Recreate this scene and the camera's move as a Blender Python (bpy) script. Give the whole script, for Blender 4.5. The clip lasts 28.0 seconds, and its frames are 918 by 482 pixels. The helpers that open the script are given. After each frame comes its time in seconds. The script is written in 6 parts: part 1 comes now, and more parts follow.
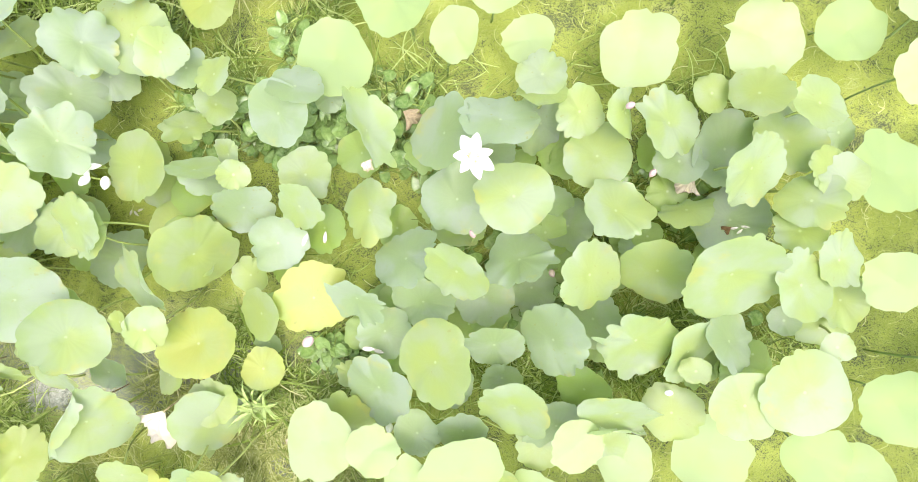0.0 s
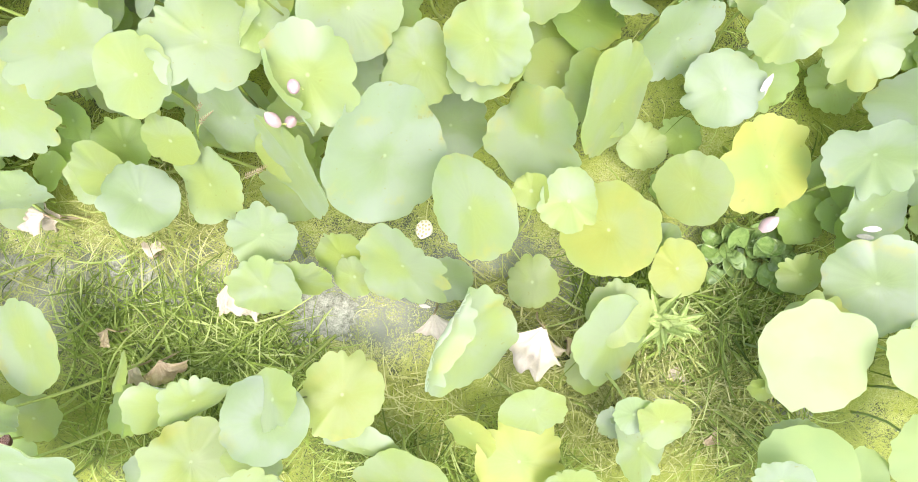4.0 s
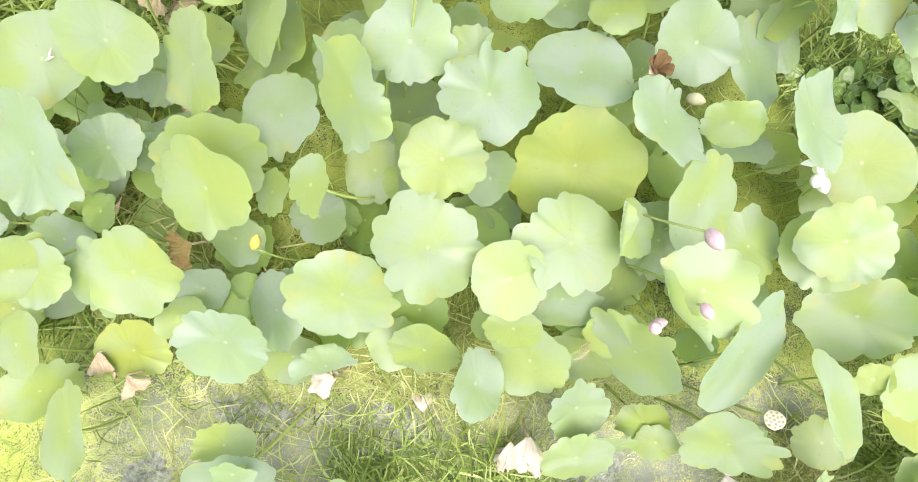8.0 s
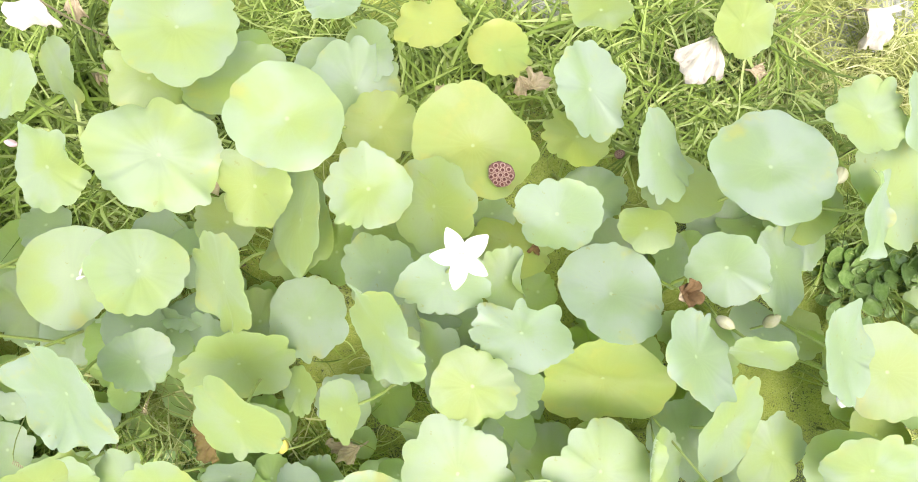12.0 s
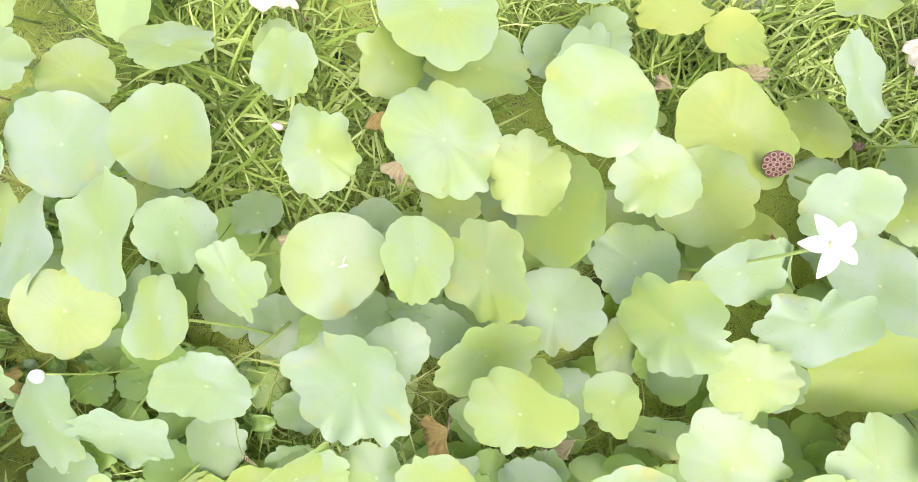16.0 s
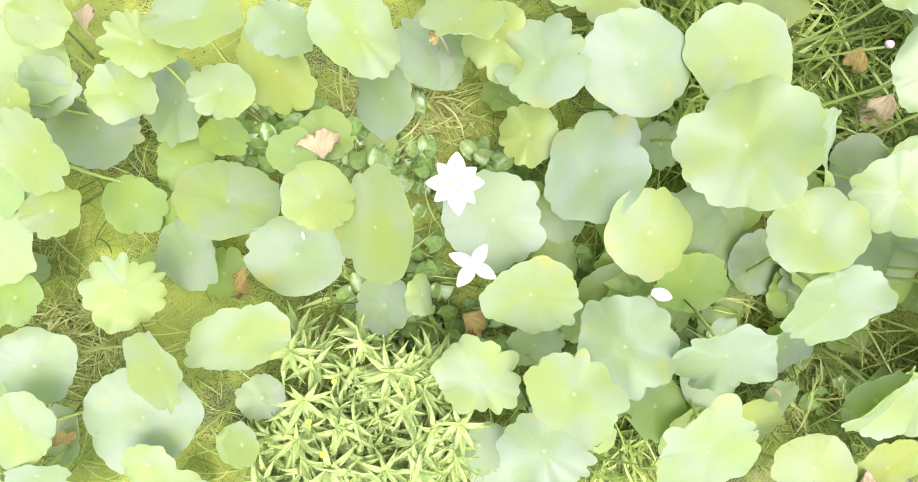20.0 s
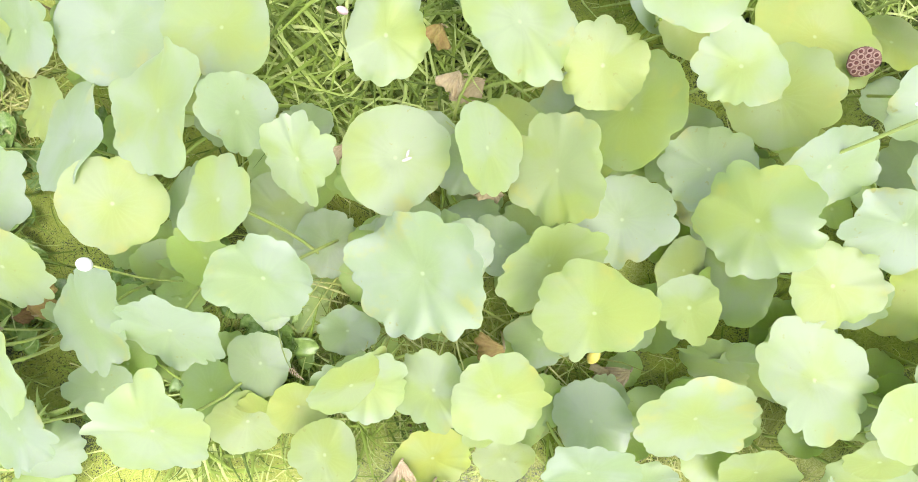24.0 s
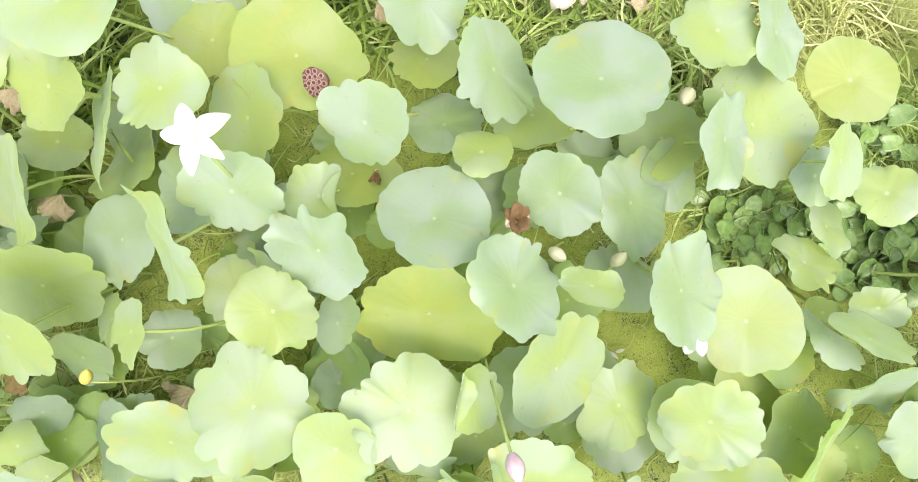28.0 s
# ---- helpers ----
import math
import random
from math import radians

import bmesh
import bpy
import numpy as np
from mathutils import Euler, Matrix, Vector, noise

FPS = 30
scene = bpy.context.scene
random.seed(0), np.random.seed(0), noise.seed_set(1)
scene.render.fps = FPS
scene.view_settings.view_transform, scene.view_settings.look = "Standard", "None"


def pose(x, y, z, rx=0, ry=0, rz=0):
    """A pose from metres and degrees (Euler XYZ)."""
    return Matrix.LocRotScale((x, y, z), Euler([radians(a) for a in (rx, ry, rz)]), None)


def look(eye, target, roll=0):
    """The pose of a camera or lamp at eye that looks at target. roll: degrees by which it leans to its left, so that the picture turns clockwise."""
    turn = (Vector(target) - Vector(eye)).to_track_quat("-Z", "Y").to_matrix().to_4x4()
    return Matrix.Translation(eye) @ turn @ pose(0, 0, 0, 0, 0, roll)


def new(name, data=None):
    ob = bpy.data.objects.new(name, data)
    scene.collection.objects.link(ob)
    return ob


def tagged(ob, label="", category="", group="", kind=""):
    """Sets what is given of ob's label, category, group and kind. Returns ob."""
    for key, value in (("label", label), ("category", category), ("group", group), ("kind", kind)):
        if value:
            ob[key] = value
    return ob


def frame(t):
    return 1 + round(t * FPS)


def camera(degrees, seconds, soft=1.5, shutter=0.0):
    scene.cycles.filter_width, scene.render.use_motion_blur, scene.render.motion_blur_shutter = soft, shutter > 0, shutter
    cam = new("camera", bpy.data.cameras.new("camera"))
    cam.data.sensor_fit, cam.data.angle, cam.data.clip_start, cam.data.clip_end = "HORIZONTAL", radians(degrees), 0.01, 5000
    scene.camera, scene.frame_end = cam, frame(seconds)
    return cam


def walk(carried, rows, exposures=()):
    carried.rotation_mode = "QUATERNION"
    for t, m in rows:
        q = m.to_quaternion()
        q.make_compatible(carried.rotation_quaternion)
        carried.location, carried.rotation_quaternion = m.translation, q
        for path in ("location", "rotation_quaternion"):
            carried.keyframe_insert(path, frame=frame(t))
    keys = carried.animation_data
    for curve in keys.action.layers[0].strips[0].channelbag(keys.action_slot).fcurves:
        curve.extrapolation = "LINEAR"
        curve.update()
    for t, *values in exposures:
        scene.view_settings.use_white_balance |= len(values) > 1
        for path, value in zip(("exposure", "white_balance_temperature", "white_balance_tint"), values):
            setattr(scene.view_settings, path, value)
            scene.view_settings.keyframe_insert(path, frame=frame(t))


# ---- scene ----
cam = camera(81.4, 28.0, 0.85)
METRES, EYE, TILT, LEAN, TURN = 11.0, 2.54, -90.0, 5.6, 0.0
ROWS = [
    (0.0, 0.0, 0.0, 0.0, 0.0, 0.0, -0.0),
    (0.5, 0.0097, 0.0499, -0.0009, -2.28, -0.92, 0.21),
    (1.0, 0.0101, 0.0502, -0.0035, -2.42, -1.17, 0.18),
    (1.5, -0.0038, 0.0512, -0.0089, -2.45, -1.27, 0.24),
    (2.0, -0.0301, 0.0536, -0.0138, -2.65, -1.26, 0.19),
    (2.5, -0.0595, 0.0574, -0.0206, -2.74, -1.02, 0.14),
    (3.0, -0.0914, 0.0597, -0.0285, -2.88, -0.74, 0.09),
    (3.5, -0.1247, 0.0616, -0.0351, -3.08, -0.81, 0.06),
    (4.0, -0.1565, 0.0632, -0.0421, -3.45, -0.81, 0.0),
    (4.5, -0.1871, 0.0651, -0.0475, -3.58, -0.93, -0.03),
    (6.5, -0.2437, 0.0688, -0.0571, -4.61, 1.33, 0.38),
    (7.0, -0.2466, 0.0685, -0.0412, -4.65, 1.19, 0.32),
    (7.5, -0.2496, 0.0681, -0.0184, -4.7, 0.93, 0.25),
    (8.0, -0.2527, 0.0675, 0.0053, -4.74, 0.69, 0.18),
    (8.5, -0.256, 0.0675, 0.026, -4.88, 0.56, 0.12),
    (9.0, -0.2585, 0.0673, 0.0428, -4.86, 0.41, 0.09),
    (9.5, -0.2611, 0.0671, 0.0557, -4.92, 0.21, 0.03),
    (10.0, -0.2632, 0.0668, 0.0648, -4.92, 0.12, -0.01),
    (10.5, -0.264, 0.0666, 0.0677, -4.92, 0.1, -0.09),
    (11.0, -0.2631, 0.0669, 0.0672, -4.9, 0.07, -0.15),
    (11.5, -0.2621, 0.0671, 0.0664, -4.89, 0.04, -0.21),
    (12.0, -0.2611, 0.0673, 0.0659, -4.87, 0.08, -0.28),
    (12.5, -0.261, 0.0675, 0.067, -4.91, 0.07, -0.32),
    (14.5, -0.2604, 0.0685, 0.0669, -4.86, 0.07, -0.59),
    (15.0, -0.2716, 0.0696, 0.0668, -5.07, 0.07, -0.65),
    (15.5, -0.2952, 0.0718, 0.066, -5.41, 0.01, -0.72),
    (16.0, -0.3332, 0.0771, 0.0624, -5.64, 0.11, -0.77),
    (16.5, -0.3602, 0.0826, 0.0564, -5.87, 0.28, -0.81),
    (17.0, -0.3656, 0.0844, 0.0539, -5.84, 0.34, -0.95),
    (17.5, -0.3653, 0.0845, 0.0533, -5.83, 0.26, -1.05),
    (18.0, -0.3652, 0.084, 0.0537, -5.85, 0.28, -1.08),
    (18.5, -0.3806, 0.085, 0.0535, -6.04, 0.18, -1.05),
    (19.0, -0.4239, 0.089, 0.0498, -6.51, -0.16, -1.07),
    (19.5, -0.4716, 0.0941, 0.0443, -7.07, -0.18, -1.12),
    (20.0, -0.4884, 0.0967, 0.04, -7.04, -0.14, -1.16),
    (20.5, -0.4909, 0.097, 0.0384, -7.08, -0.02, -1.24),
    (22.5, -0.504, 0.1025, 0.0266, -6.95, 1.13, -1.81),
    (23.0, -0.4607, 0.0978, 0.0277, -6.66, 1.25, -1.86),
    (23.5, -0.4047, 0.0916, 0.0297, -5.93, 1.32, -1.81),
    (24.0, -0.3487, 0.0856, 0.034, -5.62, 0.97, -1.89),
    (24.5, -0.2948, 0.08, 0.0386, -5.13, 0.8, -2.07),
    (25.0, -0.2478, 0.076, 0.0441, -4.69, 0.63, -2.04),
    (25.5, -0.2219, 0.074, 0.0456, -4.33, 1.0, -1.98),
    (26.0, -0.2136, 0.0734, 0.0469, -4.21, 0.78, -2.12),
    (26.5, -0.2114, 0.0744, 0.0457, -4.26, 1.19, -2.15),
    (27.0, -0.2108, 0.0751, 0.0458, -4.21, 0.92, -2.22),
    (27.5, -0.211, 0.0756, 0.0451, -4.28, 0.97, -2.25),
    (28.0, -0.2114, 0.0755, 0.0453, -4.2, 0.68, -2.36),
]
EXPOSURE = 2.04
walk(cam, [(t, pose(0, 0, EYE, TILT, LEAN, TURN) @ pose(METRES * x, METRES * y, METRES * z, 90 + pitch, roll, yaw)) for t, x, y, z, yaw, pitch, roll in ROWS],
     exposures=((0.0, EXPOSURE), (28.0, EXPOSURE)))

# World, sun and exposure: a bright hazy sky.
SUN_UP, SUN_ROUND = 74.0, 140.0
world = bpy.data.worlds.new("sky")
world.use_nodes = True
scene.world = world
sky_nodes, sky_links = world.node_tree.nodes, world.node_tree.links
sky = sky_nodes.new("ShaderNodeTexSky")
sky.sky_type, sky.sun_disc = "NISHITA", False
sky.sun_elevation, sky.sun_rotation = radians(SUN_UP), radians(SUN_ROUND)
sky.air_density, sky.dust_density, sky.ozone_density = 1.0, 4.0, 1.0
haze = sky_nodes.new("ShaderNodeHueSaturation")
haze.inputs["Saturation"].default_value = 0.6
sky_links.new(sky.outputs[0], haze.inputs["Color"])
sky_links.new(haze.outputs[0], sky_nodes["Background"].inputs[0])
sky_nodes["Background"].inputs[1].default_value = 0.15
sun = new("sun", bpy.data.lights.new("sun", "SUN"))
sun.data.energy, sun.data.angle, sun.data.color = 0.6, radians(60), (1.0, 0.98, 0.95)
sun.matrix_world = look((6 * math.sin(radians(SUN_ROUND)), 6 * math.cos(radians(SUN_ROUND)), 6 * math.tan(radians(SUN_UP))), (0, 0, 0))


# ---- materials ----
class Nodes:
    """A material under construction."""

    def __init__(self, name, rough=0.6, spec=0.3):
        self.m = bpy.data.materials.new(name)
        self.m.use_nodes = True
        self.t = self.m.node_tree
        self.p = self.t.nodes["Principled BSDF"]
        self.p.inputs["Roughness"].default_value = rough
        self.p.inputs["Specular IOR Level"].default_value = spec

    def node(self, kind, **values):
        n = self.t.nodes.new("ShaderNode" + kind)
        for key, v in values.items():
            if key == "op":
                n.operation = v
            elif key == "clamp":
                n.use_clamp = v
            elif key == "blend":
                n.blend_type = v
            elif key == "feature":
                n.feature = v
        return n

    def link(self, a, b):
        if isinstance(a, (int, float)):
            b.default_value = a
        elif isinstance(a, tuple):
            b.default_value = (*a, 1.0)[: len(b.default_value)]
        else:
            self.t.links.new(a, b)

    def math(self, op, a, b=0.0, c=0.0, clamp=False):
        n = self.node("Math", op=op, clamp=clamp)
        for v, s in zip((a, b, c), n.inputs):
            self.link(v, s)
        return n.outputs[0]

    def mix(self, f, a, b, blend="MIX"):
        n = self.node("MixRGB", blend=blend)
        for v, s in zip((f, a, b), n.inputs):
            self.link(v, s)
        return n.outputs[0]

    def noise(self, scale, detail=3.0, coord=None, rough=0.55):
        n = self.node("TexNoise")
        n.inputs["Scale"].default_value, n.inputs["Detail"].default_value, n.inputs["Roughness"].default_value = scale, detail, rough
        self.link(coord if coord is not None else self.coord(), n.inputs["Vector"])
        return n.outputs[0]

    def voronoi(self, scale, coord=None, feature="F1", out=0):
        n = self.node("TexVoronoi", feature=feature)
        n.inputs["Scale"].default_value = scale
        self.link(coord if coord is not None else self.coord(), n.inputs["Vector"])
        return n.outputs[out]

    def coord(self):
        return self.node("TexCoord").outputs["Object"]

    def span(self, v, lo, hi, a=0.0, b=1.0):
        n = self.node("MapRange")
        for x, s in zip((v, lo, hi, a, b), n.inputs):
            self.link(x, s)
        return n.outputs[0]

    def chance(self):
        return self.node("ObjectInfo").outputs["Random"]

    def bump(self, height, strength, distance):
        n = self.node("Bump")
        n.inputs["Strength"].default_value, n.inputs["Distance"].default_value = strength, distance
        self.link(height, n.inputs["Height"])
        self.link(n.outputs[0], self.p.inputs["Normal"])

    def done(self, colour, thin=0.0, thin_colour=None):
        self.link(colour, self.p.inputs["Base Color"])
        if thin > 0:
            tr, mixer = self.node("BsdfTranslucent"), self.node("MixShader")
            self.link(thin_colour if thin_colour is not None else colour, tr.inputs[0])
            mixer.inputs[0].default_value = thin
            self.t.links.new(self.p.outputs[0], mixer.inputs[1])
            self.t.links.new(tr.outputs[0], mixer.inputs[2])
            self.t.links.new(mixer.outputs[0], self.t.nodes["Material Output"].inputs[0])
        return self.m


def leaf_material(name, a, b, edge, heart, patch, patches=0.62, thin=0.60, bloom_sheen=(0.325, 0.36, 0.275)):
    """Waxy lotus leaf: fine radial veins, blotches, a pale navel, worn patches; two tones that vary leaf by leaf."""
    n = Nodes(name, 0.48, 0.85)
    n.p.inputs["Sheen Weight"].default_value, n.p.inputs["Sheen Roughness"].default_value = 0.35, 0.5
    n.p.inputs["Coat Weight"].default_value, n.p.inputs["Coat Roughness"].default_value = 0.27, 0.55
    n.p.inputs["Sheen Tint"].default_value = (0.86, 0.95, 1.0, 1.0)
    co = n.coord()
    xyz = n.node("SeparateXYZ")
    n.link(co, xyz.inputs[0])
    x, y = xyz.outputs[0], xyz.outputs[1]
    far = n.math("SQRT", n.math("ADD", n.math("MULTIPLY", x, x), n.math("MULTIPLY", y, y)))
    wob = n.math("MULTIPLY", n.math("SUBTRACT", n.noise(9, 2, co), 0.5), 0.25)
    ang = n.math("ADD", n.math("ARCTAN2", y, x), wob)
    vein = n.math("POWER", n.math("ABSOLUTE", n.math("COSINE", n.math("MULTIPLY", ang, 11.0))), 26.0)
    vein = n.math("MULTIPLY", vein, n.span(far, 0.012, 0.10, 0.45, 0.12))
    tone = n.mix(n.chance(), a, b)
    drift = n.math("ADD", far, n.math("MULTIPLY", n.math("SUBTRACT", n.noise(8, 3, co), 0.5), 0.16))
    tone = n.mix(n.span(drift, 0.02, 0.13, 0.0, 0.8), n.mix(0.7, tone, heart), n.mix(0.5, tone, edge))
    shift = n.node("VectorMath", op="ADD")
    n.link(co, shift.inputs[0])
    far_off = n.node("CombineXYZ")
    n.link(n.math("MULTIPLY", n.chance(), 40.0), far_off.inputs[2])
    n.link(far_off.outputs[0], shift.inputs[1])
    # Greyish patches: the waxy bloom together with a whitish sky sheen painted in.
    waxy = n.noise(7.5, 3, shift.outputs[0], 0.5)
    tone = n.mix(n.span(waxy, 0.54, 0.66, 0.0, 0.7), tone, heart)
    tone = n.mix(n.span(waxy, 0.52, 0.40, 0.0, 0.8), tone, bloom_sheen)
    tone = n.mix(n.span(n.noise(16, 4, co, 0.65), patches, patches + 0.12, 0.0, 0.6), tone, patch)
    tone = n.mix(n.span(n.noise(240, 2, co), 0.35, 0.8, 0.0, 0.16), tone, (0.34, 0.42, 0.28))
    tone = n.mix(n.math("MULTIPLY", vein, 0.5), tone, (0.36, 0.45, 0.22))
    tone = n.mix(n.span(far, 0.003, 0.0075, 0.85, 0.0), tone, (0.52, 0.55, 0.40))
    speck = n.math("ADD", n.noise(38, 3, co, 0.6), n.math("MULTIPLY", n.chance(), 0.10))
    tone = n.mix(n.span(speck, 0.755, 0.785, 0.0, 0.75), tone, (0.20, 0.12, 0.03))
    worn = n.math("MULTIPLY", n.span(n.noise(9, 4, shift.outputs[0], 0.6), 0.57, 0.66), n.span(far, 0.085, 0.125))
    tone = n.mix(n.math("MULTIPLY", worn, 0.6), tone, (0.40, 0.33, 0.06))
    n.bump(n.math("ADD", n.math("MULTIPLY", vein, -0.6), n.math("MULTIPLY", n.noise(45, 3, co), 0.4)), 0.10, 0.0015)
    return n.done(tone, thin, n.mix(0.76, tone, (0.735, 0.87, 0.39)))


LEAF_GREEN = leaf_material("leaf_green", (0.181, 0.234, 0.099), (0.249, 0.288, 0.191), (0.260, 0.292, 0.232), (0.277, 0.297, 0.071), (0.288, 0.302, 0.120), bloom_sheen=(0.288, 0.302, 0.289))
LEAF_BLUISH = leaf_material("leaf_bluish", (0.155, 0.201, 0.149), (0.219, 0.252, 0.244), (0.237, 0.261, 0.275), (0.201, 0.240, 0.132), (0.226, 0.254, 0.180), bloom_sheen=(0.277, 0.286, 0.332))
LEAF_LIME = leaf_material("leaf_lime", (0.182, 0.228, 0.053), (0.224, 0.255, 0.105), (0.230, 0.257, 0.151), (0.262, 0.268, 0.046), (0.271, 0.262, 0.068), 0.62, bloom_sheen=(0.256, 0.267, 0.204))
LEAF_OLIVE = leaf_material("leaf_olive", (0.199, 0.237, 0.048), (0.224, 0.252, 0.048), (0.233, 0.262, 0.077), (0.291, 0.268, 0.030), (0.343, 0.284, 0.059), 0.56, bloom_sheen=(0.302, 0.300, 0.135))
# Leaf green for the low leaves, with the deep tone of shade in its colour.
LEAF_SHADE_DEEP = leaf_material("leaf_shade_deep", (0.152, 0.240, 0.049), (0.203, 0.290, 0.076), (0.213, 0.290, 0.108), (0.234, 0.290, 0.043), (0.254, 0.300, 0.065), bloom_sheen=(0.213, 0.280, 0.130))
LEAF_YELLOW = leaf_material("leaf_yellow", (0.335, 0.345, 0.040), (0.385, 0.355, 0.050), (0.426, 0.330, 0.046), (0.256, 0.320, 0.086), (0.286, 0.330, 0.086), 0.55, bloom_sheen=(0.396, 0.360, 0.076))
LEAF_GOLDEN = leaf_material("leaf_golden", (0.247, 0.267, 0.020), (0.269, 0.274, 0.037), (0.277, 0.283, 0.061), (0.321, 0.283, 0.020), (0.216, 0.259, 0.069), 0.58, bloom_sheen=(0.270, 0.282, 0.121))
UNDER = leaf_material("leaf_underside", (0.60, 0.635, 0.50), (0.66, 0.68, 0.57), (0.66, 0.68, 0.58), (0.60, 0.64, 0.48), (0.60, 0.62, 0.46), bloom_sheen=(0.70, 0.71, 0.64), thin=0.5)


def plain(name, a, b, scale=30.0, rough=0.6, thin=0.0, bump=0.2, depth=0.002, each=True, fine=150.0):
    """Two tones mottled at two scales, varied from piece to piece."""
    n = Nodes(name, rough)
    co = n.coord()
    f = n.span(n.math("ADD", n.math("MULTIPLY", n.noise(scale, 4, co), 0.7), n.math("MULTIPLY", n.noise(fine, 2, co), 0.3)), 0.35, 0.65)
    tone = n.mix(f, a, b)
    if each:
        tone = n.mix(n.math("MULTIPLY", n.chance(), 0.5), tone, b)
    if bump:
        n.bump(n.noise(fine, 3, co), bump, depth)
    return n.done(tone, thin)


STALK = plain("stalk_green", (0.26, 0.33, 0.08), (0.35, 0.39, 0.13), 18)
STALK_DRY = plain("withered_leaf", (0.34, 0.25, 0.155), (0.50, 0.40, 0.27), 22, 0.85, 0.2, 0.6, 0.004)
PETAL = plain("petal_white", (0.80, 0.78, 0.76), (0.86, 0.85, 0.82), 25, 0.5, 0.3, 0.1, 0.001)
PETAL_PINK = plain("petal_pink", (0.44, 0.29, 0.30), (0.54, 0.42, 0.41), 40, 0.5, 0.25, 0.1, 0.001)
STAMEN = plain("stamen_yellow", (0.70, 0.60, 0.20), (0.78, 0.70, 0.34), 60)
POD = plain("pod_mauve", (0.075, 0.033, 0.023), (0.12, 0.063, 0.046), 60)
POD_GREEN = plain("pod_green", (0.46, 0.43, 0.30), (0.56, 0.53, 0.40), 60)
SEED = plain("seed", (0.05, 0.012, 0.010), (0.085, 0.026, 0.020), 90)
SEED_PIT = plain("seed_rim", (0.19, 0.117, 0.095), (0.26, 0.18, 0.15), 90)
DRY = plain("withered_leaf", (0.34, 0.25, 0.155), (0.50, 0.40, 0.27), 22, 0.85, 0.2, 0.6, 0.004)
DRY_PALE = plain("bleached_leaf", (0.48, 0.40, 0.31), (0.62, 0.53, 0.43), 22, 0.85, 0.25, 0.6, 0.004)
DRY_BROWN = plain("brown_leaf", (0.07, 0.040, 0.014), (0.15, 0.088, 0.034), 40, 0.85, 0.05, 0.6, 0.004)
HERB = plain("herb_leaf", (0.105, 0.195, 0.038), (0.27, 0.37, 0.12), 60, 0.24, 0.3, 0.1, 0.001)
HERB.node_tree.nodes["Principled BSDF"].inputs["Specular IOR Level"].default_value = 0.6
STAR = plain("star_leaf", (0.30, 0.41, 0.09), (0.50, 0.58, 0.24), 60, 0.5, 0.4, 0.1, 0.001)


def strand_material(name, tones):
    """Grass blades that differ one by one."""
    n = Nodes(name, 0.55)
    per = n.node("NewGeometry").outputs["Random Per Island"]
    tone = n.mix(n.span(per, 0.0, 0.6), tones[0], tones[1])
    tone = n.mix(n.span(per, 0.6, 1.0, 0.0, 1.0), tone, tones[2])
    tone = n.mix(n.span(n.noise(60, 3), 0.4, 0.8, 0.0, 0.4), tone, tones[1])
    return n.done(tone, 0.4)


GRASS = strand_material("grass", ((0.056, 0.090, 0.015), (0.275, 0.36, 0.068), (0.55, 0.60, 0.26)))
STRAW = strand_material("straw", ((0.17, 0.19, 0.045), (0.38, 0.40, 0.13), (0.60, 0.57, 0.32)))


